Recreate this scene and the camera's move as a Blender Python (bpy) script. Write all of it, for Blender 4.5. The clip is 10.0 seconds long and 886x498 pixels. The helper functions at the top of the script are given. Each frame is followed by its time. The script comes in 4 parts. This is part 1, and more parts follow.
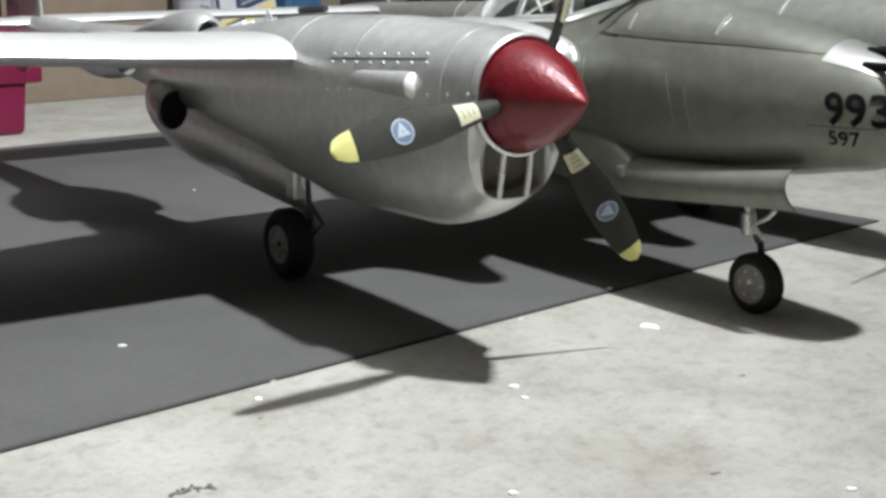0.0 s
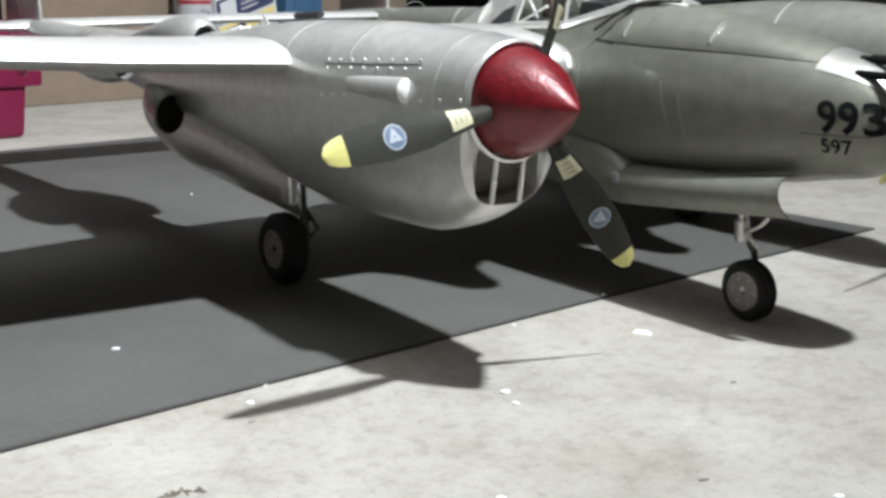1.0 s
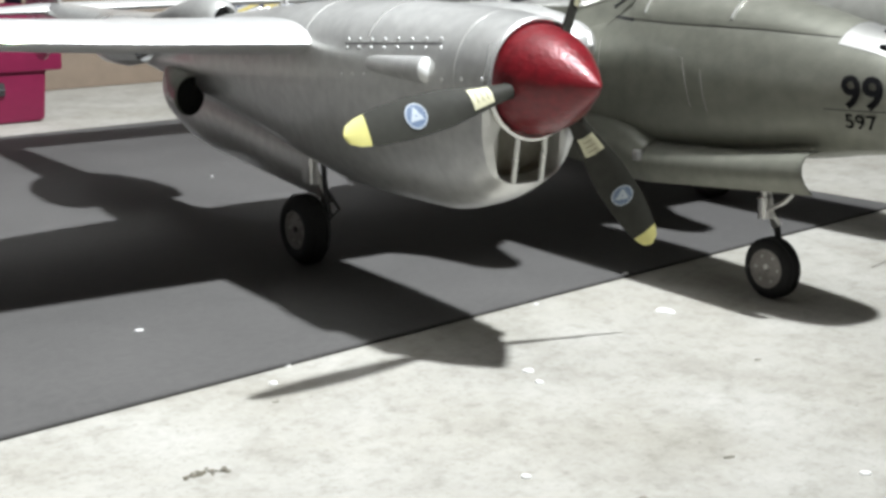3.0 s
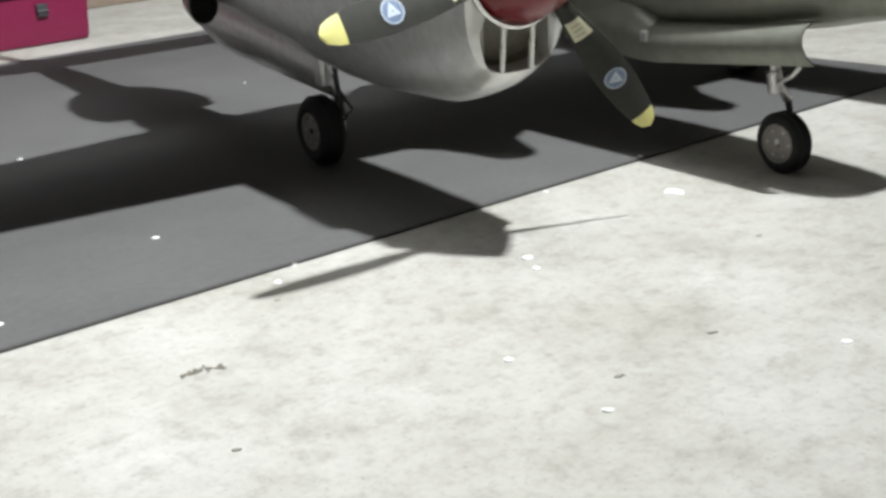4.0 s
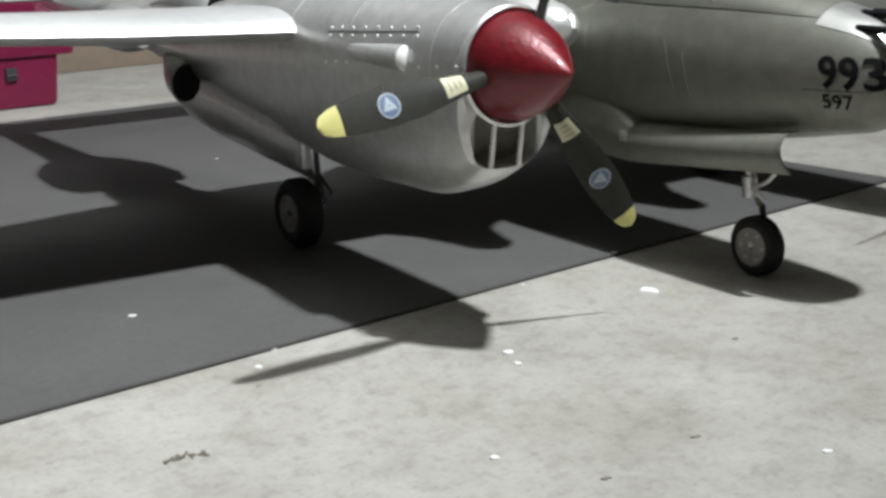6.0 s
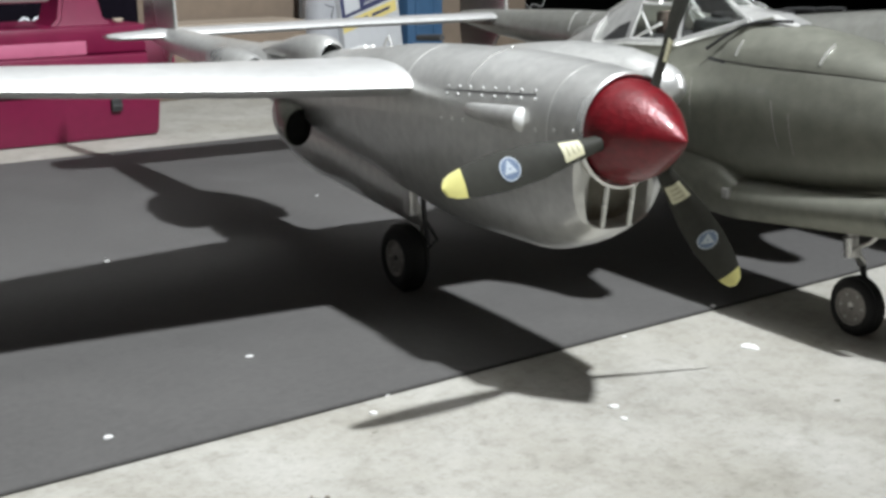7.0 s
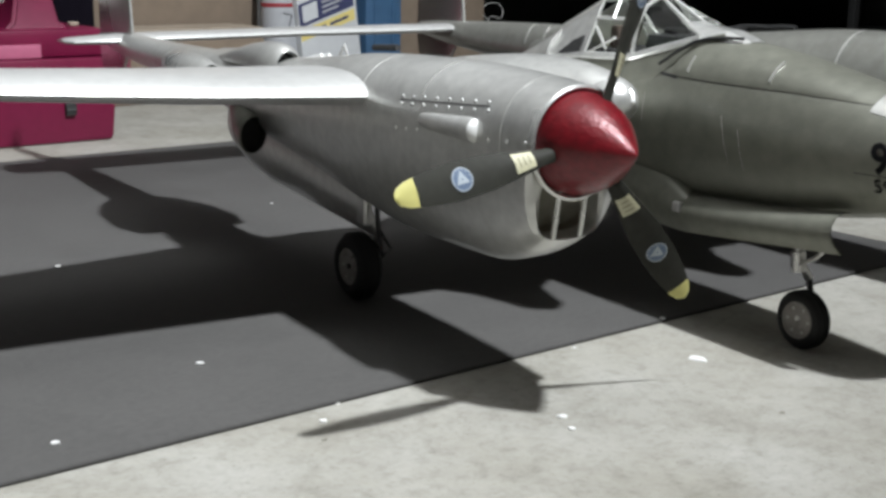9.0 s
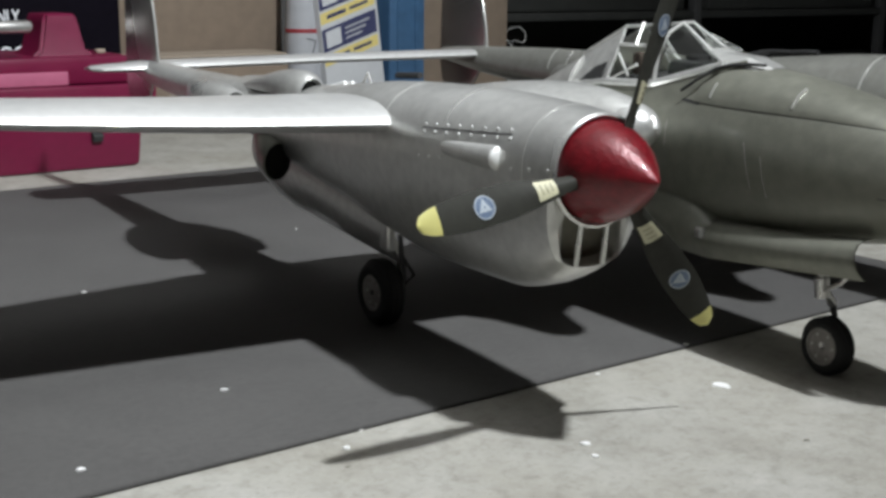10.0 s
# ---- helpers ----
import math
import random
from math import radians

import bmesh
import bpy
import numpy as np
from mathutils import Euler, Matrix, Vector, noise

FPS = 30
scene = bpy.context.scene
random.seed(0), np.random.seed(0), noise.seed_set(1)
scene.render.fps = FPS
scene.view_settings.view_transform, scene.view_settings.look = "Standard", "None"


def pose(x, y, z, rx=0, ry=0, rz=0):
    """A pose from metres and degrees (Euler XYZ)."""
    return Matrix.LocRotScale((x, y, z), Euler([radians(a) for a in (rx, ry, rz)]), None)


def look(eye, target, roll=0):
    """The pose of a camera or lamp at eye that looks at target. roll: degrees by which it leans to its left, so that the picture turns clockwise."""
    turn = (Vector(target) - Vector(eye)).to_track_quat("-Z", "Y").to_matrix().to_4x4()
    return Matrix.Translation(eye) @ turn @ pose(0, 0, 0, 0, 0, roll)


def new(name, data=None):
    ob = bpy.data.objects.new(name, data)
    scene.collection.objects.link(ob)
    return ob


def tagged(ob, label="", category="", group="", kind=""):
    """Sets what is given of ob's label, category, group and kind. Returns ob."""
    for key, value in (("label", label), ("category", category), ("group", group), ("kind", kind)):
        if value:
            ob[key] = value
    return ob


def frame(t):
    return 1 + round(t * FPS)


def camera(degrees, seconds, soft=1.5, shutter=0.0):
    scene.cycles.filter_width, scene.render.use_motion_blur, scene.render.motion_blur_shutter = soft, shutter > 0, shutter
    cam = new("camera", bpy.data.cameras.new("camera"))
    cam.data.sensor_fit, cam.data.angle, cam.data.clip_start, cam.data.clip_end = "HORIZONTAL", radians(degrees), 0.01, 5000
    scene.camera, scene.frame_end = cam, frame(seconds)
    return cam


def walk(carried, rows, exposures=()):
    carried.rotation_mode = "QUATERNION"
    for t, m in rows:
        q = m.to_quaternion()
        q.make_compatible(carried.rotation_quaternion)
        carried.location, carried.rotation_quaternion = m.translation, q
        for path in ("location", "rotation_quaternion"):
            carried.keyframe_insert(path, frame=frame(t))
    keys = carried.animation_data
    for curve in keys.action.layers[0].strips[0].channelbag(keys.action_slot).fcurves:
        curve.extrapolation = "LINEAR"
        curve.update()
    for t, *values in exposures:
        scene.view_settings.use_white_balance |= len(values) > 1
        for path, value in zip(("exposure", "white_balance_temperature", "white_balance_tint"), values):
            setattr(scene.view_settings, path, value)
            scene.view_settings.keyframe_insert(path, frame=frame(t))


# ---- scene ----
cam = camera(39.10, 10.0, 3.2)
PATH = [
    (0, (0.0134, 0.0701, 0.3003), (-0.0112, 2.0177, -0.1539), 0.27),
    (0.5, (0.0244, 0.0665, 0.3005), (-0.0191, 2.0103, -0.1683), -0.06),
    (1, (0.0203, 0.0676, 0.3009), (-0.0074, 2.0171, -0.1448), 0.58),
    (1.5, (0.0179, 0.0690, 0.3008), (-0.0010, 2.0154, -0.1587), 0.68),
    (2, (0.0191, 0.0708, 0.2979), (-0.0124, 2.0166, -0.1636), 0.45),
    (3.3, (0.0181, 0.0669, 0.2991), (-0.0688, 2.0039, -0.1913), -0.59),
    (3.5, (0.0283, 0.0628, 0.2969), (-0.1375, 1.9817, -0.2421), -1.99),
    (4, (0.0826, 0.0599, 0.2978), (-0.1141, 1.9479, -0.3322), -4.29),
    (4.5, (0.0684, 0.0646, 0.2975), (-0.1827, 1.9376, -0.3572), -2.79),
    (5, (0.0756, 0.0621, 0.3018), (-0.1060, 1.9586, -0.3065), -1.51),
    (5.5, (0.0514, 0.0624, 0.3064), (-0.0758, 1.9761, -0.2605), -0.10),
    (6, (0.0554, 0.0555, 0.3130), (-0.0508, 1.9838, -0.2069), -1.15),
    (6.2, (0.0243, 0.0475, 0.3187), (-0.1368, 1.9833, -0.1576), -1.28),
    (7.3, (0.0261, 0.0214, 0.3497), (-0.1911, 1.9487, -0.1383), -0.29),
    (7.5, (0.0375, 0.0198, 0.3414), (-0.1337, 1.9519, -0.1462), -0.84),
    (8, (0.0298, 0.0242, 0.3434), (-0.1565, 1.9555, -0.1417), 1.18),
    (8.5, (0.0280, 0.0215, 0.3442), (-0.1218, 1.9577, -0.1338), 1.02),
    (9, (0.0289, 0.0212, 0.3465), (-0.1185, 1.9600, -0.1222), 0.96),
    (9.5, (0.0302, 0.0211, 0.3474), (-0.1227, 1.9627, -0.1077), 1.10),
    (10, (0.0299, 0.0181, 0.3512), (-0.1566, 1.9615, -0.0831), 0.61),
]
EXPOSURES = [(0.0, 0.03), (1.0, 0.14), (2.0, 0.26), (3.5, 0.33), (4.0, 0.32), (4.5, 0.07), (5.0, -0.08), (5.5, -0.21), (6.0, -0.20), (7.5, 0.06), (8.0, 0.04), (10.0, -0.46)]
walk(cam, [(t, look(eye, target, roll)) for t, eye, target, roll in PATH], EXPOSURES)

# ---- world and lamps ----
world = bpy.data.worlds.new("world")
scene.world = world
world.use_nodes = True
world.node_tree.nodes["Background"].inputs["Color"].default_value = (0.6, 0.65, 0.75, 1)
world.node_tree.nodes["Background"].inputs["Strength"].default_value = 0.012


def lamp(name, kind, place, target, power, size, colour):
    data = bpy.data.lights.new(name, kind)
    data.energy, data.color = power, colour
    if kind == "AREA":
        data.shape, data.size = "DISK", size
    else:
        data.shadow_soft_size = size
    if kind == "SPOT":
        data.spot_size, data.spot_blend = radians(178), 1.0
    ob = new(name, data)
    ob.matrix_world = look(place, target)
    return ob


LAMP = (0.62, 0.645, 1.97)
lamp("work_light", "SPOT", LAMP, (-1.95, 1.95, 1.15), 515, 0.045, (0.92, 0.96, 1.0))


# ---- materials ----
def nodes_of(name):
    m = bpy.data.materials.new(name)
    m.use_nodes = True
    nt = m.node_tree
    return m, nt, nt.nodes["Principled BSDF"]


def surface(name, colour, rough=0.5, metal=0.0, scale=40.0, vary=0.15, bump=0.0, bump_scale=300.0, coat=0.0, spread=0.1, detail=4.0):
    """A painted or raw surface: two scales of noise over the colour, a rough spread and a fine bump."""
    m, nt, b = nodes_of(name)
    tex = nt.nodes.new("ShaderNodeTexCoord")
    big = nt.nodes.new("ShaderNodeTexNoise")
    big.inputs["Scale"].default_value, big.inputs["Detail"].default_value = scale * 0.2, detail
    fine = nt.nodes.new("ShaderNodeTexNoise")
    fine.inputs["Scale"].default_value, fine.inputs["Detail"].default_value = scale * 3, detail
    mix = nt.nodes.new("ShaderNodeMath")
    mix.operation = "ADD"
    ramp = nt.nodes.new("ShaderNodeMapRange")
    ramp.inputs["From Min"].default_value, ramp.inputs["From Max"].default_value = 0.6, 1.4
    ramp.inputs["To Min"].default_value, ramp.inputs["To Max"].default_value = 1 - vary, 1 + vary
    mul = nt.nodes.new("ShaderNodeVectorMath")
    mul.operation = "SCALE"
    mul.inputs[0].default_value = colour
    for n in (big, fine):
        nt.links.new(tex.outputs["Object"], n.inputs["Vector"])
    nt.links.new(big.outputs["Fac"], mix.inputs[0])
    nt.links.new(fine.outputs["Fac"], mix.inputs[1])
    nt.links.new(mix.outputs[0], ramp.inputs["Value"])
    nt.links.new(ramp.outputs[0], mul.inputs["Scale"])
    nt.links.new(mul.outputs[0], b.inputs["Base Color"])
    b.inputs["Metallic"].default_value = metal
    b.inputs["Coat Weight"].default_value = coat
    rr = nt.nodes.new("ShaderNodeMapRange")
    rr.inputs["From Min"].default_value, rr.inputs["From Max"].default_value = 0.3, 0.7
    rr.inputs["To Min"].default_value, rr.inputs["To Max"].default_value = max(rough - spread, 0.02), min(rough + spread, 1)
    nt.links.new(big.outputs["Fac"], rr.inputs["Value"])
    nt.links.new(rr.outputs[0], b.inputs["Roughness"])
    if bump:
        bn = nt.nodes.new("ShaderNodeTexNoise")
        bn.inputs["Scale"].default_value, bn.inputs["Detail"].default_value = bump_scale, 3
        bb = nt.nodes.new("ShaderNodeBump")
        bb.inputs["Strength"].default_value, bb.inputs["Distance"].default_value = bump, 0.001
        nt.links.new(tex.outputs["Object"], bn.inputs["Vector"])
        nt.links.new(bn.outputs["Fac"], bb.inputs["Height"])
        nt.links.new(bb.outputs[0], b.inputs["Normal"])
    return m


def concrete():
    m, nt, b = nodes_of("concrete")
    tex = nt.nodes.new("ShaderNodeTexCoord")

    def noise_at(scale, detail=5, rough=0.55):
        n = nt.nodes.new("ShaderNodeTexNoise")
        n.inputs["Scale"].default_value, n.inputs["Detail"].default_value, n.inputs["Roughness"].default_value = scale, detail, rough
        nt.links.new(tex.outputs["Object"], n.inputs["Vector"])
        return n

    def ramp_of(src, stops):
        r = nt.nodes.new("ShaderNodeValToRGB")
        while len(r.color_ramp.elements) < len(stops):
            r.color_ramp.elements.new(0.5)
        for e, (at, c) in zip(r.color_ramp.elements, stops):
            e.position, e.color = at, (*c, 1)
        nt.links.new(src, r.inputs["Fac"])
        return r.outputs["Color"]

    def mul(a, c):
        x = nt.nodes.new("ShaderNodeMix")
        x.data_type, x.blend_type = "RGBA", "MULTIPLY"
        x.inputs["Factor"].default_value = 1.0
        nt.links.new(a, x.inputs[6])
        nt.links.new(c, x.inputs[7])
        return x.outputs[2]

    base = ramp_of(noise_at(11, 8, 0.62).outputs["Fac"], [(0.30, (0.300, 0.287, 0.254)), (0.5, (0.372, 0.361, 0.330)), (0.70, (0.425, 0.414, 0.386))])
    blot = ramp_of(noise_at(55, 8, 0.7).outputs["Fac"], [(0.32, (0.78, 0.78, 0.75)), (0.50, (1, 1, 1)), (0.72, (1.07, 1.07, 1.06))])
    grit = ramp_of(noise_at(210, 5, 0.75).outputs["Fac"], [(0.28, (0.60, 0.59, 0.54)), (0.42, (0.99, 0.99, 0.97)), (0.75, (1.1, 1.1, 1.1))])
    stain = ramp_of(noise_at(4.3, 5, 0.6).outputs["Fac"], [(0.34, (0.90, 0.89, 0.86)), (0.56, (1, 1, 1))])
    col = mul(mul(mul(base, blot), grit), stain)
    nt.links.new(col, b.inputs["Base Color"])
    b.inputs["Roughness"].default_value = 0.75
    bb = nt.nodes.new("ShaderNodeBump")
    bb.inputs["Strength"].default_value, bb.inputs["Distance"].default_value = 0.35, 0.0015
    nt.links.new(noise_at(120, 5).outputs["Fac"], bb.inputs["Height"])
    nt.links.new(bb.outputs[0], b.inputs["Normal"])
    return m


def carpet():
    m = surface("mat_fabric", (0.084, 0.081, 0.078), 0.9, 0, 60, 0.16, 0.6, 900, spread=0.05)
    return m


def glass_clear():
    m, nt, b = nodes_of("canopy_glass")
    b.inputs["Base Color"].default_value = (0.80, 0.82, 0.80, 1)
    b.inputs["Transmission Weight"].default_value = 1.0
    b.inputs["Roughness"].default_value = 0.03
    b.inputs["IOR"].default_value = 1.16
    return m


SILVER = surface("silver_paint", (0.66, 0.66, 0.635), 0.35, 0.60, 30, 0.20, 0.12, 420, coat=0.5, spread=0.08)
WING = surface("wing_silver", (0.60, 0.60, 0.585), 0.36, 0.35, 30, 0.10, 0.08, 420, coat=0.3, spread=0.08)
FIN = surface("fin_metal", (0.46, 0.45, 0.43), 0.24, 0.9, 26, 0.12, 0.06, 380, spread=0.06)
PORT_SKIN = surface("grey_silver", (0.26, 0.26, 0.235), 0.36, 0.35, 26, 0.22, 0.14, 380, coat=0.3, spread=0.08)
DULL = surface("dull_grey_paint", (0.190, 0.192, 0.158), 0.42, 0.35, 26, 0.26, 0.16, 380, coat=0.25, spread=0.10)
SILVER_NOSE_GLINT = surface("nose_glint_silver", (0.60, 0.60, 0.57), 0.33, 0.78, 30, 0.10, spread=0.05)
SEAM = surface("seam_bright", (0.75, 0.75, 0.72), 0.3, 0.7, 40, 0.08)
DARK = surface("seam_dark", (0.02, 0.02, 0.02), 0.7, 0, 60, 0.2)
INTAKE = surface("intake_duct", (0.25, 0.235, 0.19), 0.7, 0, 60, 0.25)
# Black of hood and pipes; in duct mouths it paints the shade inside.
BLACK_HOLE = surface("black_and_hole_shade", (0.012, 0.012, 0.012), 0.85, 0, 60, 0.2)
RED = surface("spinner_red", (0.145, 0.004, 0.009), 0.36, 0.1, 60, 0.45, 0.6, 260, coat=0.25)
PROP = surface("propeller_grey", (0.038, 0.038, 0.032), 0.6, 0, 50, 0.2, spread=0.08)
PROP.node_tree.nodes["Principled BSDF"].inputs["Specular IOR Level"].default_value = 0.12
YELLOW = surface("tip_yellow", (0.62, 0.58, 0.21), 0.5, 0, 60, 0.08)
DECAL = surface("decal_cream", (0.56, 0.54, 0.37), 0.5, 0, 80, 0.15)
DECAL_INK = surface("decal_ink", (0.33, 0.31, 0.21), 0.6, 0, 80, 0.1)
ROUNDEL = surface("roundel_blue", (0.13, 0.18, 0.27), 0.5, 0, 80, 0.1)
WHITE = surface("decal_white", (0.72, 0.74, 0.76), 0.5, 0, 80, 0.06)
MARK = surface("mark_pale", (0.42, 0.47, 0.52), 0.5, 0, 80, 0.08)
BLACK_INK = surface("number_black", (0.008, 0.008, 0.009), 0.8, 0, 80, 0.1)
BLACK_INK.node_tree.nodes["Principled BSDF"].inputs["Specular IOR Level"].default_value = 0.1
RUBBER = surface("tyre_rubber", (0.012, 0.012, 0.012), 0.75, 0, 80, 0.3, 0.3, 600)
RIM = surface("wheel_rim", (0.30, 0.28, 0.26), 0.5, 0.3, 80, 0.25)
STEEL = surface("strut_steel", (0.60, 0.59, 0.57), 0.32, 0.8, 60, 0.1)
DARKSTEEL = surface("dark_metal", (0.05, 0.05, 0.05), 0.5, 0.5, 60, 0.2)
CONCRETE = concrete()
CARPET = carpet()
CARPET_EDGE = surface("mat_edge", (0.055, 0.053, 0.050), 0.9, 0, 60, 0.2)
GLASS = glass_clear()
CASE_RED = surface("case_red_plastic", (0.140, 0.004, 0.034), 0.42, 0, 20, 0.15, 0.15, 200, spread=0.1)
CASE_PINK = surface("case_label_pink", (0.42, 0.11, 0.19), 0.6, 0, 20, 0.1)
CARD = surface("cardboard", (0.20, 0.155, 0.115), 0.85, 0, 12, 0.14, 0.2, 120)
# Lit copy of the cardboard for box tops; also tape and tin.
CARD_LIT_AND_TAN = surface("card_lit_and_tan", (0.36, 0.30, 0.235), 0.85, 0, 12, 0.1, 0.2, 120)
BAG_BLACK = surface("black_box_print", (0.005, 0.004, 0.007), 0.6, 0, 20, 0.3)
BAG_BLACK.node_tree.nodes["Principled BSDF"].inputs["Specular IOR Level"].default_value = 0.04
BLUE = surface("blue_plastic", (0.042, 0.105, 0.20), 0.55, 0, 14, 0.2, 0.1, 90)
PAPER = surface("label_paper", (0.52, 0.535, 0.55), 0.6, 0, 20, 0.06)
NAVY = surface("label_navy", (0.035, 0.04, 0.10), 0.6, 0, 20, 0.1)
LABEL_YELLOW = surface("label_yellow", (0.66, 0.55, 0.20), 0.6, 0, 20, 0.08)
BOTTLE = surface("bottle_white", (0.37, 0.38, 0.40), 0.45, 0, 16, 0.1)
BAND = surface("band_red", (0.28, 0.02, 0.03), 0.5, 0, 16, 0.1)
# Wall and ceiling tones are set by the fill light they bounce.
WALL = surface("wall_paint", (0.11, 0.107, 0.103), 0.85, 0, 4, 0.1, 0.2, 60)
CEILING = surface("ceiling_paint", (0.64, 0.63, 0.62), 0.9, 0, 4, 0.08)
SHELF_BLACK = surface("black_cabinet", (0.020, 0.021, 0.019), 0.7, 0, 8, 0.35, 0.2, 60)
POST = surface("post_grey", (0.06, 0.06, 0.06), 0.6, 0.2, 8, 0.2)
WIRE = surface("wire_white", (0.6, 0.6, 0.58), 0.5, 0, 40, 0.1)
# White of floor chips, screws and pipes; also the painted glint on scoops.
CHIP_AND_GLINT = surface("paint_chip", (0.85, 0.85, 0.83), 0.5, 0, 60, 0.05)
DIRT = surface("dry_dirt", (0.17, 0.155, 0.12), 0.9, 0, 90, 0.3)
DUST = surface("pale_dust", (0.24, 0.225, 0.185), 0.9, 0, 90, 0.3)
SEAT = surface("cockpit_tan", (0.06, 0.042, 0.032), 0.7, 0, 60, 0.2)


# ---- building helpers ----
def mesh_of(name, bm, material, smooth=True):
    me = bpy.data.meshes.new(name)
    bm.normal_update()
    bm.to_mesh(me)
    bm.free()
    for m in material if isinstance(material, (list, tuple)) else [material]:
        me.materials.append(m)
    if smooth:
        me.shade_smooth()
        me.set_sharp_from_angle(angle=radians(40))
    return me


def part(name, bm, material, parent, label="", smooth=True):
    ob = new(name, mesh_of(name, bm, material, smooth))
    ob.parent = parent
    return tagged(ob, label)


def thing(name, bm, material, label, category, m=None, group="", kind="", smooth=True):
    ob = new(name, mesh_of(name, bm, material, smooth))
    if m is not None:
        ob.matrix_world = m
    return tagged(ob, label, category, group, kind)


def holder(name, label, category, m, group=""):
    ob = new(name)
    ob.empty_display_size = 0.05
    ob.matrix_world = m
    return tagged(ob, label, category, group)


def block(bm, x0, x1, y0, y1, z0, z1, bevel=0.0):
    """A box with bevelled edges, added to bm."""
    made = bmesh.ops.create_cube(bm, size=1, matrix=Matrix.Translation(((x0 + x1) / 2, (y0 + y1) / 2, (z0 + z1) / 2)) @ Matrix.Diagonal((x1 - x0, y1 - y0, z1 - z0, 1)))
    if bevel:
        edges = list({e for v in made["verts"] for e in v.link_edges})
        bmesh.ops.bevel(bm, geom=edges, offset=bevel, segments=2, affect="EDGES", profile=0.6)
    return bm


def ring_loft(rings, cap0=True, cap1=True, bm=None, closed=True):
    """Quads between rings of equal count."""
    bm = bm or bmesh.new()
    rows = [[bm.verts.new(p) for p in r] for r in rings]
    n = len(rows[0])
    for a, b in zip(rows, rows[1:]):
        for i in range(n if closed else n - 1):
            j = (i + 1) % n
            try:
                bm.faces.new((a[i], a[j], b[j], b[i]))
            except ValueError:
                pass
    if cap0:
        bm.faces.new(list(reversed(rows[0])))
    if cap1:
        bm.faces.new(rows[-1])
    bmesh.ops.recalc_face_normals(bm, faces=bm.faces)
    return bm


def tube(points, r, sides=8, bm=None, r1=None):
    """A round tube along a line of points."""
    bm = bm or bmesh.new()
    pts = [Vector(p) for p in points]
    rings = []
    for i, p in enumerate(pts):
        way = (pts[min(i + 1, len(pts) - 1)] - pts[max(i - 1, 0)]).normalized()
        side = way.cross(Vector((0, 0, 1)) if abs(way.z) < 0.9 else Vector((1, 0, 0))).normalized()
        up = side.cross(way)
        rad = r if r1 is None else r + (r1 - r) * i / (len(pts) - 1)
        rings.append([p + rad * (math.cos(a) * side + math.sin(a) * up) for a in (2 * math.pi * k / sides for k in range(sides))])
    return ring_loft(rings, bm=bm)


def lathe(profile, axis="x", sides=48, bm=None, cap0=False, cap1=False, centre=(0, 0, 0)):
    """Turn (along, radius) pairs about an axis."""
    rings = []
    for s, r in profile:
        ring = []
        for k in range(sides):
            a = 2 * math.pi * k / sides
            c, d = r * math.cos(a), r * math.sin(a)
            p = {"x": (s, c, d), "y": (d, s, c), "z": (c, d, s)}[axis]
            ring.append(Vector(p) + Vector(centre))
        rings.append(ring)
    return ring_loft(rings, cap0, cap1, bm)


def smooth_table(rows, steps):
    """Rows of numbers led by x, refined with a monotone cubic along x."""
    t = np.array(sorted(rows), float)
    x, y = t[:, 0], t[:, 1:]
    h, s = np.diff(x)[:, None], np.diff(y, axis=0) / np.diff(x)[:, None]
    d = np.zeros_like(y)
    same = s[:-1] * s[1:] > 0
    d[1:-1] = np.where(same, 2 * s[:-1] * s[1:] / np.where(same, s[:-1] + s[1:], 1), 0)
    d[0], d[-1] = s[0], s[-1]

    def at(q):
        i = int(np.clip(np.searchsorted(x, q) - 1, 0, len(x) - 2))
        u = (q - x[i]) / (x[i + 1] - x[i])
        return (2 * u**3 - 3 * u**2 + 1) * y[i] + (u**3 - 2 * u**2 + u) * h[i] * d[i] + (3 * u**2 - 2 * u**3) * y[i + 1] + (u**3 - u**2) * h[i] * d[i + 1]

    return np.linspace(x[0], x[-1], steps), at


def body_ring(x, row, yc, count=72, grow=0.0, lean=0.0):
    """One cross-section: row is (mid z, half width, half height up, half height down, power above, power below)."""
    zc, hw, ht, hb, p, low = row
    ring = []
    for k in range(count):
        a = 2 * math.pi * k / count
        c, s = math.cos(a), math.sin(a)
        q = p if s > 0 else low
        y = math.copysign(abs(c) ** (2 / q), c) * (hw + grow)
        z = math.copysign(abs(s) ** (2 / q), s) * ((ht if s > 0 else hb) + grow)
        ring.append(Vector((x + lean * min(z, 0) / max(hb, 1e-6), yc + y, zc + z)))
    return ring


def body(rows, yc, steps=70, cap0=True, cap1=True):
    xs, at = smooth_table(rows, steps)
    return ring_loft([body_ring(x, at(x), yc) for x in xs], cap0, cap1), at


def side_y(at, x, z, yc, side=-1):
    """The side of a body at x and z."""
    zc, hw, ht, hb, p, low = at(x)
    h, p = (ht, p) if z > zc else (hb, low)
    k = min(abs(z - zc) / h, 0.999)
    return yc + side * hw * (1 - k**p) ** (1 / p)


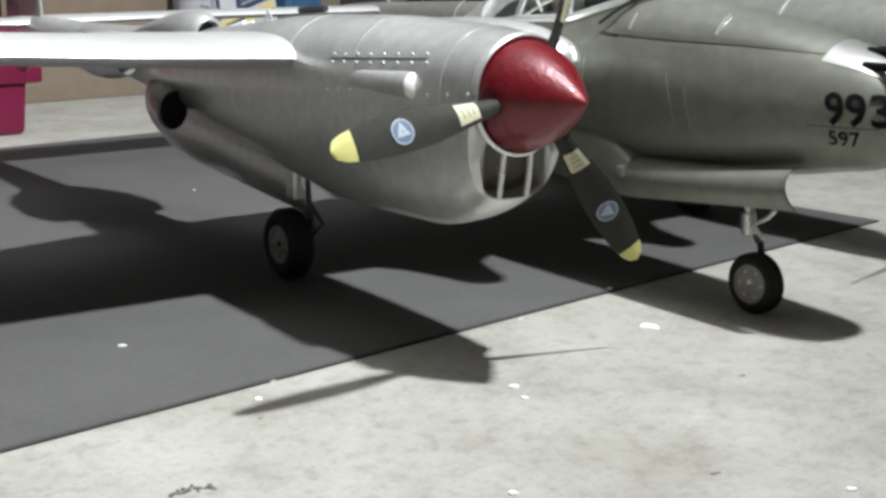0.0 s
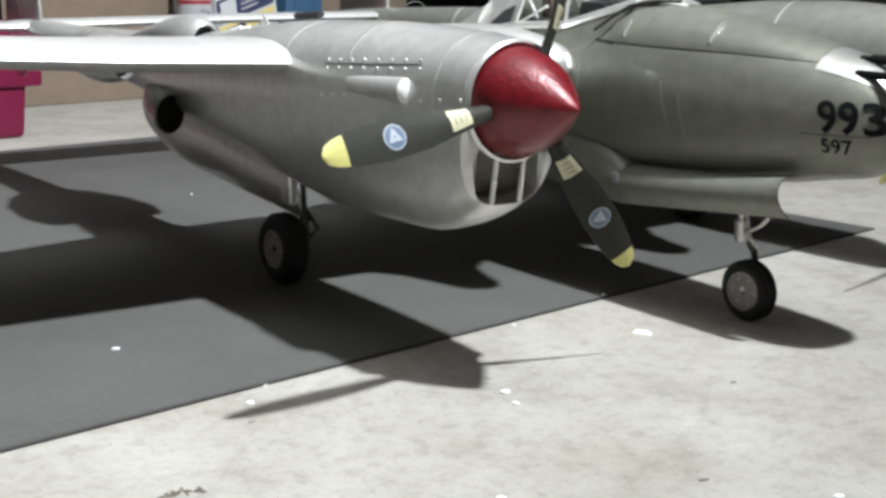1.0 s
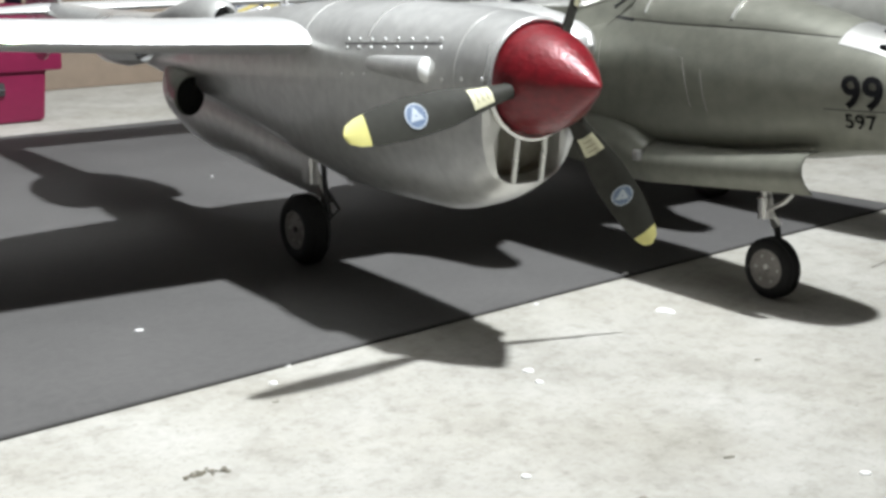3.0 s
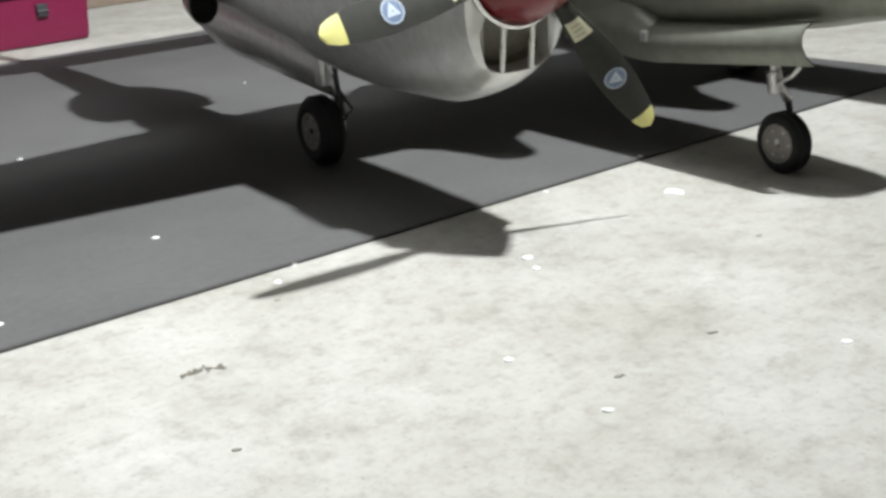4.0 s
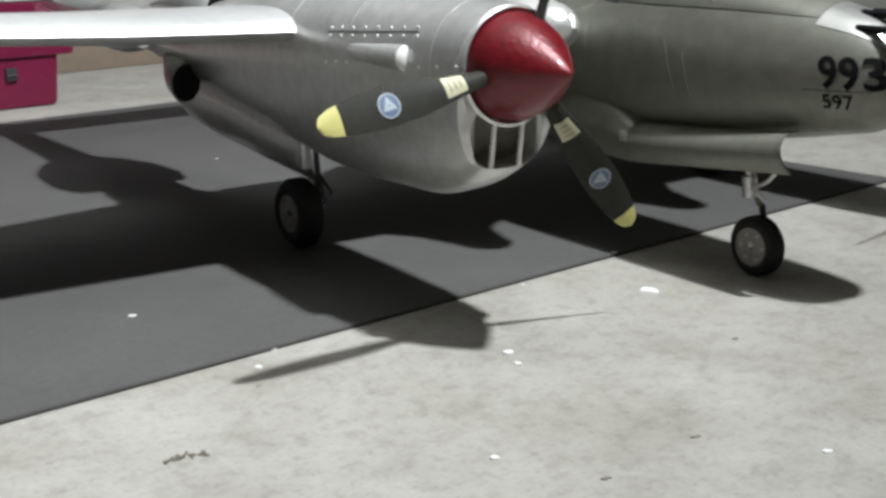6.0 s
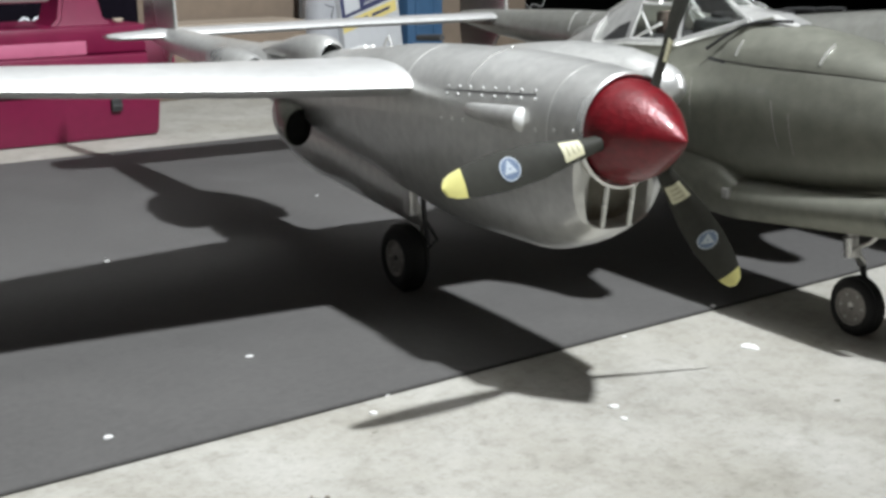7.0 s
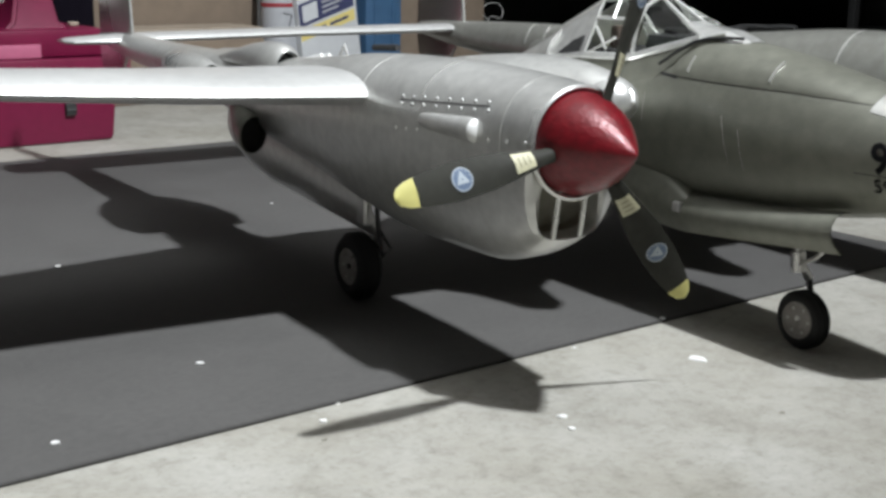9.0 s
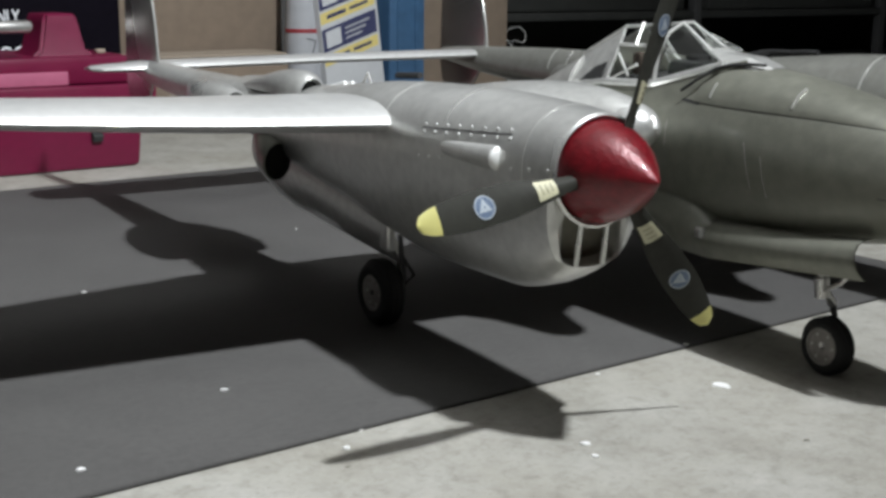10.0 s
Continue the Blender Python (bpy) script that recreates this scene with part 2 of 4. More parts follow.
def band(at, x, yc, a0, a1, width, proud, count=24):
    """A thin raised band across a body at x, between two angles (degrees from its left side over the top)."""
    rings = []
    for dx, g in ((-width / 2, -0.001), (-width / 2 + 0.0002, proud), (width / 2 - 0.0002, proud), (width / 2, -0.001)):
        zc, hw, ht, hb, p, low = at(x + dx)
        ring = []
        for k in range(count + 1):
            a = radians(a0 + (a1 - a0) * k / count)
            c, s = math.cos(a), math.sin(a)
            ring.append(Vector((x + dx, yc + math.copysign(abs(c) ** (2 / p), c) * (hw + g), zc + math.copysign(abs(s) ** (2 / p), s) * ((ht if s > 0 else hb) + g))))
        rings.append(ring)
    return ring_loft(rings, False, False, closed=False)


def side_strip(at, line, yc, width, proud, side=-1, steps=24):
    """A thin strip along a line of (x, z) on a body's side."""
    pts = np.array(line, float)
    rows = [[], [], [], []]
    for k in range(steps + 1):
        u = k / steps * (len(pts) - 1)
        i = min(int(u), len(pts) - 2)
        x, z = pts[i] + (u - i) * (pts[i + 1] - pts[i])
        for row, dz, g in zip(rows, (-0.5, -0.45, 0.45, 0.5), (-0.001, proud, proud, -0.001)):
            zz = z + dz * width
            row.append(Vector((x, side_y(at, x, zz, yc, side) + side * g, zz)))
    return ring_loft(rows, False, False, closed=False)


def foil(count=14):
    """A wing section, nose at 0 and tail at 1: (along, height), round the upper side and back."""
    xs = [(1 - math.cos(math.pi * k / count)) / 2 for k in range(count + 1)]
    half = lambda x: 5 * (0.2969 * math.sqrt(x) - 0.126 * x - 0.3516 * x * x + 0.2843 * x**3 - 0.1036 * x**4)
    up = [(x, half(x) + 0.15 * x * (1 - x)) for x in xs]
    low = [(x, -half(x) * 0.85 + 0.15 * x * (1 - x)) for x in xs]
    return list(reversed(up)) + low[1:-1]


def panel_wing(stations, upright=False, bm=None):
    """A wing from stations of (span, leading edge x, chord, height of the chord, thickness)."""
    rings = []
    for s, le, chord, z, thick in stations:
        ring = []
        for u, h in foil():
            x, w = le - u * chord, h * thick * chord
            ring.append(Vector((x, z + w, s)) if upright else Vector((x, s, z + w)))
        rings.append(ring)
    return ring_loft(rings, bm=bm)


def lettering(text, height, material, name, parent, place, label="", bold=0.03):
    """Flat text turned into a mesh; place maps (along, up) to a point."""
    data = bpy.data.curves.new(name, "FONT")
    data.body, data.size, data.resolution_u, data.offset = text, height / 0.7, 3, bold * height
    tmp = bpy.data.objects.new(name, data)
    scene.collection.objects.link(tmp)
    bpy.context.view_layer.update()
    me = bpy.data.meshes.new_from_object(tmp.evaluated_get(bpy.context.evaluated_depsgraph_get()))
    bpy.data.objects.remove(tmp)
    bm = bmesh.new()
    bm.from_mesh(me)
    bmesh.ops.triangulate(bm, faces=bm.faces)
    bmesh.ops.subdivide_edges(bm, edges=[e for e in bm.edges if e.calc_length() > height * 0.3], cuts=1)
    for v in bm.verts:
        v.co = place(v.co.x, v.co.y)
    return part(name, bm, material, parent, label)


# ---- the place: room axes run 43 degrees off the camera's first view ----
ROOM = pose(0, 0, 0, 0, 0, 43)


def in_room(u, v, z=0.0, turn=0.0):
    return ROOM @ pose(u, v, z, 0, 0, turn)


bm = bmesh.new()
bmesh.ops.create_grid(bm, x_segments=4, y_segments=4, size=4.5)
thing("floor", bm, CONCRETE, "pale worn concrete garage floor with dark specks", "floor", in_room(1.2, 0.8), kind="structure", smooth=False)
# Unseen walls and ceiling, added to close the room and bounce fill light.
for name, u0, u1, v0, v1 in (("wall_north", -3.3, 5.7, 3.6, 3.75), ("wall_south", -3.3, 5.7, -3.75, -3.6), ("wall_west", -3.3, -3.15, -3.6, 3.6), ("wall_east", 5.55, 5.7, -3.6, 3.6)):
    thing(name, block(bmesh.new(), u0, u1, v0, v1, 0, 2.4), WALL, "plain unseen garage wall added to bounce light", "wall", ROOM.copy(), kind="structure", smooth=False)
thing("ceiling", block(bmesh.new(), -3.3, 5.7, -3.75, 3.75, 2.4, 2.5), CEILING, "plain unseen garage ceiling added to bounce light", "ceiling", ROOM.copy(), kind="structure", smooth=False)

# floor mat, 1.22 by 2.44 m
mat = holder("floor_mat", "dark grey woven fabric floor mat lying on the concrete", "mat", in_room(0.1725, 1.37))
bm = block(bmesh.new(), -1.2285, 1.2285, -0.606, 0.606, 0.0005, 0.0025, 0.0008)
part("mat_surface", bm, CARPET, mat)
for x0, x1, y0, y1 in ((-1.2325, 1.2325, -0.609, -0.606), (-1.2325, 1.2325, 0.606, 0.609), (-1.2315, -1.2285, -0.606, 0.606), (1.2285, 1.2315, -0.606, 0.606)):
    part("mat_edging", block(bmesh.new(), x0, x1, y0, y1, 0.0004, 0.0023, 0.0006), CARPET_EDGE, mat, "dark bound mat edge")


# ---- the model airplane: x ahead, y to its left, z up; the starboard engine's propeller is over the origin ----
PLANE = pose(0.0662, 0.9400, 0, 0, 0, -53.0)
plane = holder("model_airplane", "silver twin-boom model airplane with red spinners on its wheels", "model airplane", PLANE)
SPACING = 0.278
AXIS = 0.2077

# engine nacelle and boom: x, mid z, half width, up, down, power
NACELLE = [
    (-0.016, 0.2077, 0.0450, 0.0420, 0.0782, 2, 3),
    (-0.037, 0.2075, 0.0465, 0.0451, 0.0901, 2.05, 2.9),
    (-0.057, 0.2067, 0.0484, 0.0471, 0.0972, 2.1, 2.6),
    (-0.104, 0.2054, 0.0512, 0.0503, 0.1065, 2.15, 2.2),
    (-0.168, 0.2038, 0.0545, 0.0525, 0.1071, 2.2, 1.95),
    (-0.232, 0.2023, 0.0550, 0.0523, 0.1056, 2.2, 1.85),
    (-0.308, 0.1997, 0.0520, 0.0511, 0.0953, 2.2, 1.85),
    (-0.396, 0.1959, 0.0465, 0.0455, 0.0758, 2.2, 1.9),
    (-0.485, 0.1942, 0.0427, 0.0387, 0.0600, 2.1, 2),
    (-0.564, 0.1955, 0.0379, 0.0333, 0.0502, 2.1, 2),
    (-0.678, 0.1987, 0.0320, 0.0258, 0.0362, 2, 2),
    (-0.843, 0.2015, 0.0262, 0.0210, 0.0251, 2, 2),
    (-1.011, 0.2055, 0.0202, 0.0170, 0.0170, 2, 2),
    (-1.085, 0.2084, 0.0138, 0.0128, 0.0117, 2, 2),
    (-1.150, 0.2105, 0.0053, 0.0053, 0.0053, 2, 2),
]


def blade_chord(r):
    """The width of a blade at a radius."""
    return float(np.interp((r - 0.028) / 0.150, [0, 0.10, 0.25, 0.45, 0.65, 0.82, 0.93, 0.98, 1.0], [0.0115, 0.0125, 0.0185, 0.0265, 0.0282, 0.0245, 0.0182, 0.0122, 0.003]))


def blade_point(r, c, face=0.0):
    """A point of a blade: r along it, c across its chord (-1 to 1), face: proud of the front. Blade along +y of the result."""
    u = (r - 0.028) / 0.150
    chord = blade_chord(r)
    beta = radians(float(np.interp(u, [0, 0.35, 0.7, 1], [46, 30, 22.5, 18])))
    thick = float(np.interp(u, [0, 0.15, 0.5, 1], [0.0055, 0.004, 0.0022, 0.0012]))
    t = chord / 2 * c
    n = thick * (1 - 0.85 * c * c) + face
    # chord runs sin(beta) ahead and cos(beta) along the turn; the front normal is cos(beta) ahead, -sin(beta) along it
    return t * math.sin(beta) + n * math.cos(beta), 0.9465 * r, t * math.cos(beta) - n * math.sin(beta)


def blade_bm(r0, r1, place, steps=26, grow=0.0, c0=-1.0, c1=1.0):
    """The solid of a blade between two radii."""
    rings = []
    cs = np.linspace(c0, c1, 9)
    for r in np.linspace(r0, r1, steps):
        front = [Vector(place(*blade_point(r, c, grow))) for c in cs]
        back = [Vector(place(*blade_point(r, c, -(float(np.interp((r - 0.028) / 0.15, [0, 0.15, 0.5, 1], [0.0055, 0.004, 0.0022, 0.0012])) * (1.6 - 1.3 * c * c)) - grow))) for c in reversed(cs)]
        rings.append(front + back)
    return ring_loft(rings)


def patch(r0, r1, c0, c1, place, proud, steps=8):
    """A decal on a blade's front face."""
    rings = [[Vector(place(*blade_point(r, c, proud))) for c in np.linspace(c0, c1, 7)] for r in np.linspace(r0, r1, steps)]
    return ring_loft(rings, False, False, closed=False)


def disc_on_blade(r0, radius, place, proud, inner=0.0, sides=24, a0=0.0, a1=360.0):
    """A round decal (or ring) on a blade."""
    bm = bmesh.new()
    rows = []
    for k in range(sides + 1):
        a = radians(a0 + (a1 - a0) * k / sides)
        row = []
        for q in (inner, (inner + radius) / 2, radius):
            r, t = r0 + q * math.cos(a), q * math.sin(a)
            chord = blade_chord(r)
            row.append(Vector(place(*blade_point(r, 2 * t / chord, proud))))
        rows.append(row)
    return ring_loft(rows, False, False, bm, closed=False)


def propeller(yc, phase, hand):
    """Spinner and three blades with their decals, in front of a nacelle; hand: which way it turns."""
    spinner = part("spinner", lathe([(-0.019, 0.020), (-0.019, 0.0380), (-0.017, 0.0391), (-0.008, 0.0386), (0.001, 0.0367), (0.010, 0.0330), (0.019, 0.0285), (0.027, 0.0228), (0.035, 0.0165), (0.042, 0.0108), (0.0470, 0.0062), (0.0510, 0.0024), (0.0523, 0.0002)], centre=(0, yc, AXIS - 0.001), sides=56), RED, plane, "glossy dark red pointed spinner")
    for k in range(3):
        a = radians(phase + 120 * k)
        ca, sa = math.cos(a), math.sin(a)

        def place(x, r, t, ca=ca, sa=sa):
            t = hand * t
            return x, yc + r * ca - t * sa, AXIS + r * sa + t * ca

        start = 0.1635 if k == 1 else 0.1595
        blade = part("propeller_blade", blade_bm(0.028, start, place), PROP, plane, "dark grey propeller blade")
        part("blade_tip", blade_bm(start, 0.178, place, 12), YELLOW, blade, "yellow painted tip")
        part("roundel", disc_on_blade(0.121, 0.0088, place, 0.0004), ROUNDEL, blade, "round blue and white maker's mark")
        part("roundel_ring", disc_on_blade(0.121, 0.0088, place, 0.0007, 0.0078), MARK, blade)
        part("roundel_mark", disc_on_blade(0.121, 0.0066, place, 0.0007, 0.0012, 3, -90, 270), MARK, blade)
        part("blade_label", patch(0.056, 0.074, -0.75, 0.75, place, 0.0004), DECAL, blade, "cream paper label with dark printed bars")
        for q in (0.0600, 0.0645, 0.0690):
            part("label_bar", patch(q, q + 0.0014, -0.42, 0.38, place, 0.0007, 3), DECAL_INK, blade)
        part("blade_cuff", blade_bm(0.026, 0.036, place, 4, 0.0006), PROP, blade)


def wheel(x, y, z, r, width, name, label, rim_r):
    prof = []
    for k in range(17):
        a = math.pi * k / 16
        prof.append((-width / 2 * math.cos(a) * 1.0, r - width * 0.36 + width * 0.36 * math.sin(a) ** 0.8))
    prof = [(-width * 0.40, rim_r)] + prof + [(width * 0.40, rim_r)]
    tyre = part(name, lathe(prof, "y", 40, centre=(x, y, z)), RUBBER, plane, label)
    for k in range(3):
        gy = y + (k - 1) * width * 0.2
        part("tread_rib", lathe([(-0.0007, r - 0.001), (-0.0005, r + 0.0006), (0.0005, r + 0.0006), (0.0007, r - 0.001)], "y", 40, centre=(x, gy, z)), RUBBER, tyre)
    for s in (-1, 1):
        part("wheel_rim", lathe([(s * width * 0.26, 0.0020), (s * width * 0.38, 0.0026), (s * width * 0.39, rim_r * 0.50), (s * width * 0.35, rim_r * 0.62), (s * width * 0.36, rim_r * 0.86), (s * width * 0.44, rim_r * 0.95), (s * width * 0.44, rim_r * 1.05)], "y", 36, centre=(x, y, z)), RIM, tyre, "grey metal wheel rim")
        part("hub_hole", lathe([(s * width * 0.27, 0.0001), (s * width * 0.27, 0.0024)], "y", 16, centre=(x, y, z)), DARK, tyre)
        for k in range(6):
            a = 2 * math.pi * k / 6
            part("rim_bolt", lathe([(s * width * 0.33, 0.0011), (s * width * 0.39, 0.0011), (s * width * 0.39, 0.0001)], "y", 8, centre=(x + rim_r * 0.72 * math.cos(a), y, z + rim_r * 0.72 * math.sin(a))), STEEL, tyre)
    return tyre


def nacelle(yc, phase, out):
    """An engine nacelle with its boom, intake, scoops, gear and propeller. out: -1 starboard, 1 port."""
    taller = ([-1.085, -1.0, -0.8, -0.6, -0.4, -0.3, -0.2, -0.05], [0.008, 0.010, 0.0185, 0.018, 0.012, 0.010, 0.0125, 0.008])
    xs, at = smooth_table([(x, z, hw, ht + (float(np.interp(x, *taller)) if out > 0 else 0.0), *rest) for x, z, hw, ht, *rest in NACELLE], 90)
    rings = []
    for x in reversed(xs):
        lean = 0.008 * max(0.0, 1 - (-0.016 - x) / 0.06)
        rings.append(body_ring(x, at(x), yc, lean=lean))
    skin = SILVER if out < 0 else PORT_SKIN
    shell = part("engine_nacelle", ring_loft(rings, False, True), skin, plane, "silver engine nacelle with deep chin and tail boom" if out < 0 else "dull grey engine nacelle with deep chin and tail boom")
    # front plate with the intake hole
    zc, hw, ht, hb, p, low = at(-0.016)
    outer = rings[0]
    ring_r, n = 0.0415, len(outer)
    inner, hole = [], []
    for v in outer:
        dy, dz = v.y - yc, v.z - AXIS
        far = math.hypot(dy, dz)
        down = -dz / far
        r = ring_r if down < 0.80 else max(min(far - 0.0038, 0.0285 / max(abs(dy) / far, 0.01)), ring_r)
        inner.append(Vector((v.x + 0.001, yc + dy / far * r, AXIS + dz / far * r)))
        hole.append(Vector((v.x - 0.012, yc + dy / far * max(r - 0.002, 0.03), AXIS + dz / far * max(r - 0.002, 0.03))))
    mid = [o.lerp(i, 0.5) + Vector((0.0025, 0, 0)) for o, i in zip(outer, inner)]
    part("intake_lip", ring_loft([outer, mid, inner, hole], False, False), SILVER, shell)
    part("spinner_ring", lathe([(-0.026, 0.0391), (-0.0165, 0.0436), (-0.0135, 0.0438), (-0.0120, 0.0418), (-0.0135, 0.0400), (-0.022, 0.034)], centre=(0, yc, AXIS - 0.001)), SEAM, shell, "bright ring behind the spinner")
    part("bulkhead", lathe([(-0.022, 0.0001), (-0.022, 0.040)], centre=(0, yc, AXIS)), DARK, shell)
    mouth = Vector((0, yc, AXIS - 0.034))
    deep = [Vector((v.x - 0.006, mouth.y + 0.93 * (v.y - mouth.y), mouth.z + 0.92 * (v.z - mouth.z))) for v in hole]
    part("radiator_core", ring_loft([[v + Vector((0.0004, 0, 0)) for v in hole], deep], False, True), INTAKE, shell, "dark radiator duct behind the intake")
    for dy in (-0.0140, 0.0115):
        low = -0.0760 + 8 * dy * dy
        bm = tube([(-0.016, yc + dy * 0.97, AXIS - 0.036), (-0.0185, yc + dy, AXIS - 0.055), (-0.0215, yc + dy, AXIS + low)], 0.0022)
        part("intake_divider", bm, SEAM, shell, "thin upright divider across the intake")
    # seams, rivets
    for x, a0, a1 in ((-0.048, 60, 215), (-0.158, 95, 152), (-0.259, 95, 150)) if out < 0 else ((-0.048, 60, 215), (-0.207, 95, 168), (-0.765, 95, 165), (-0.808, 95, 165)):
        part("panel_seam", band(at, x, yc, a0, a1, 0.0015 if out < 0 or x > -0.1 else 0.0032, 0.0004), SEAM, shell)
    part("panel_seam", side_strip(at, [(-0.1880, 0.2232), (-0.0675, 0.2303)], yc, 0.0009, 0.0003, out), DARKSTEEL, shell)
    for x0, z0, x1, z1, count in ((-0.1845, 0.2263, -0.0707, 0.2331, 8), (-0.1838, 0.2203, -0.0676, 0.2271, 8), (-0.1894, 0.1991, -0.1563, 0.2018, 3), (-0.0823, 0.2033, -0.0185, 0.2091, 4)):
        for k in range(count):
            f = k / (count - 1)
            x, z = x0 + f * (x1 - x0), z0 + f * (z1 - z0)
            y = side_y(at, x, z, yc, out)
            bm = bmesh.new()
            bmesh.ops.create_uvsphere(bm, u_segments=8, v_segments=5, radius=0.0016, matrix=Matrix.Translation((x, y, z)) @ Matrix.Diagonal((1, 0.55, 1, 1)))
            part("screw_head", bm, CHIP_AND_GLINT, shell, "bright round screw head")
    # side air scoop
    zs = 0.2105
    rows = []
    for x, h, o in ((-0.079, 0.0095, 0.0095), (-0.086, 0.0100, 0.0105), (-0.104, 0.0090, 0.0092), (-0.140, 0.0070, 0.0060), (-0.172, 0.0040, -0.002)):
        y = side_y(at, x, zs, yc, out)
        rows.append([Vector((x, y + out * (o * math.sin(a)) - out * 0.002, zs + h * math.cos(a))) for a in np.linspace(0, math.pi, 12)])
    part("air_scoop", ring_loft(rows, False, False, closed=False), SILVER, shell, "small side air scoop")
    # Scoop front in white: the lamp's glint is put into its colour.
    nose = []
    for dx, f in ((0.0, 1.02), (0.0022, 0.90), (0.0034, 0.62), (0.0040, 0.25)):
        y = side_y(at, -0.079, zs, yc, out)
        nose.append([Vector((-0.079 + dx, y + out * (0.0095 * f * math.sin(a)) - out * 0.002, zs + 0.0095 * f * math.cos(a))) for a in np.linspace(0, math.pi, 12)])
    part("scoop_lit_front", ring_loft(nose, False, True, closed=False), CHIP_AND_GLINT, shell, "rounded scoop front with the lamp's glint painted white")
    # low intake ducts under the wing and radiators half way along the boom, both on each side
    for o in (-1, 1):
        rings = []
        for x, dy, hw2, hh, z in ((-0.503, 0.045, 0.0186, 0.0191, 0.151), (-0.506, 0.045, 0.0200, 0.0205, 0.151), (-0.545, 0.036, 0.0195, 0.0205, 0.154), (-0.590, 0.022, 0.0150, 0.0170, 0.162), (-0.640, 0.008, 0.0090, 0.0110, 0.172)):
            rings.append([Vector((x + 0.45 * o * hw2 * math.cos(a), yc + o * dy + hw2 * math.cos(a), z + hh * math.sin(a))) for a in (2 * math.pi * k / 24 for k in range(24))])
        part("intake_duct", ring_loft(rings, False, True), DULL, shell, "round grey intake duct with a dark mouth")
        # Black floor close behind the mouth: the duct's inner shade as colour.
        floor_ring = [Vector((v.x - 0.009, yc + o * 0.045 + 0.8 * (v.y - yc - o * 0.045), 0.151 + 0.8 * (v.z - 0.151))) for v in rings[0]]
        part("duct_shade", ring_loft([floor_ring, [v + Vector((-0.0004, 0, 0)) for v in rings[0]]], True, False), BLACK_HOLE, shell)
        rings = []
        for x, dy, hw2, hh in ((-0.610, 0.048, 0.014, 0.019), (-0.615, 0.048, 0.0165, 0.0220), (-0.650, 0.049, 0.0235, 0.0270), (-0.715, 0.044, 0.0240, 0.0280), (-0.765, 0.032, 0.0190, 0.0240), (-0.805, 0.016, 0.0090, 0.0130)):
            rings.append([Vector((x, yc + o * dy + hw2 * math.cos(a), 0.197 + hh * math.sin(a))) for a in (2 * math.pi * k / 24 for k in range(24))])
        back = [v + Vector((-0.02, 0, 0)) for v in rings[0]]
        part("radiator_scoop", ring_loft([back] + rings, False, True), skin, shell, "bulged radiator scoop on the side of the boom")
        # Black disc paints the shade inside the radiator scoop.
        part("scoop_shade", lathe([(-0.629, 0.0001), (-0.629, 0.0150)], centre=(0, yc + o * 0.048, 0.197), sides=24), BLACK_HOLE, shell)
    # turbo fairings on top
    for x0, x1, top, dy in ((-0.476, -0.660, 0.0165, 0.016),):
        rings = []
        for f, w in ((0.0, 0.62), (0.015, 0.74), (0.06, 0.90), (0.14, 0.98), (0.28, 1.0), (0.45, 0.90), (0.7, 0.62), (1.0, 0.15)):
            x = x0 + f * (x1 - x0)
            zc, hw, ht, hb, p, low = at(x)
            base = zc + ht * 0.75
            rings.append([Vector((x, yc + out * dy + 0.0215 * w * math.cos(a), base + (top + ht * 0.25) * w * math.sin(a))) for a in np.linspace(0, math.pi, 14)])
        back = [v + Vector((-0.012, 0, -0.002)) for v in rings[0]]
        part("turbo_fairing", ring_loft([back] + rings, False, False, closed=False), SILVER, shell, "rounded turbocharger fairing with dark open end")
        zc, hw, ht, hb, p, low = at(x0)
        # Black plate paints the shade in the fairing's open end.
        part("fairing_mouth_shade", block(bmesh.new(), x0 - 0.012, x0 - 0.010, yc + out * dy - 0.0115, yc + out * dy + 0.0115, zc + ht * 0.7, zc + ht + top * 0.45), BLACK_HOLE, shell)
    for dy, drop in ((-0.006, 0.0), (0.000, 0.006)) if out < 0 else ():
        part("exhaust_pipe", tube([(-0.474 + drop, yc + dy - 0.009, 0.2270), (-0.446 + drop, yc + dy - 0.001, 0.2345), (-0.428 + drop, yc + dy + 0.004, 0.2395)], 0.0021), CHIP_AND_GLINT, shell, "bright straight pipe on the boom's top")
    part("turbine_disc", lathe([(0.232, 0.016), (0.240, 0.0155), (0.2415, 0.013), (0.239, 0.010), (0.239, 0.0001)], "z", 28, centre=(-0.541, yc, 0)), DARKSTEEL, shell)
    if out < 0:
        part("hatch_rod", tube([(-0.331, yc + 0.004, 0.2540), (-0.287, yc + 0.004, 0.2570)], 0.0030, 8), DARK, shell, "short dark rod on the nacelle top")
        part("hatch_arm", tube([(-0.399, yc, 0.2350), (-0.383, yc, 0.2525), (-0.373, yc, 0.2380)], 0.0014, 6), STEEL, shell, "thin bent bright arm")
    else:
        for x0, x1, z0, z1, r in ((-0.412, -0.381, 0.2545, 0.2565, 0.0045), (-0.400, -0.350, 0.2585, 0.2610, 0.0032), (-0.348, -0.308, 0.2610, 0.2630, 0.0032)):
            part("exhaust_pipe", tube([(x0, yc - 0.004, z0), ((x0 + x1) / 2, yc - 0.005, (z0 + z1) / 2 + 0.0008), (x1, yc - 0.004, z1)], r, 12), BLACK_HOLE, shell, "dark exhaust pipe lying on the nacelle top")
    # main gear
    gx = -0.355
    wheel(gx, yc, 0.0360, 0.0332, 0.0270, "main_wheel", "black rubber main wheel", 0.0175)
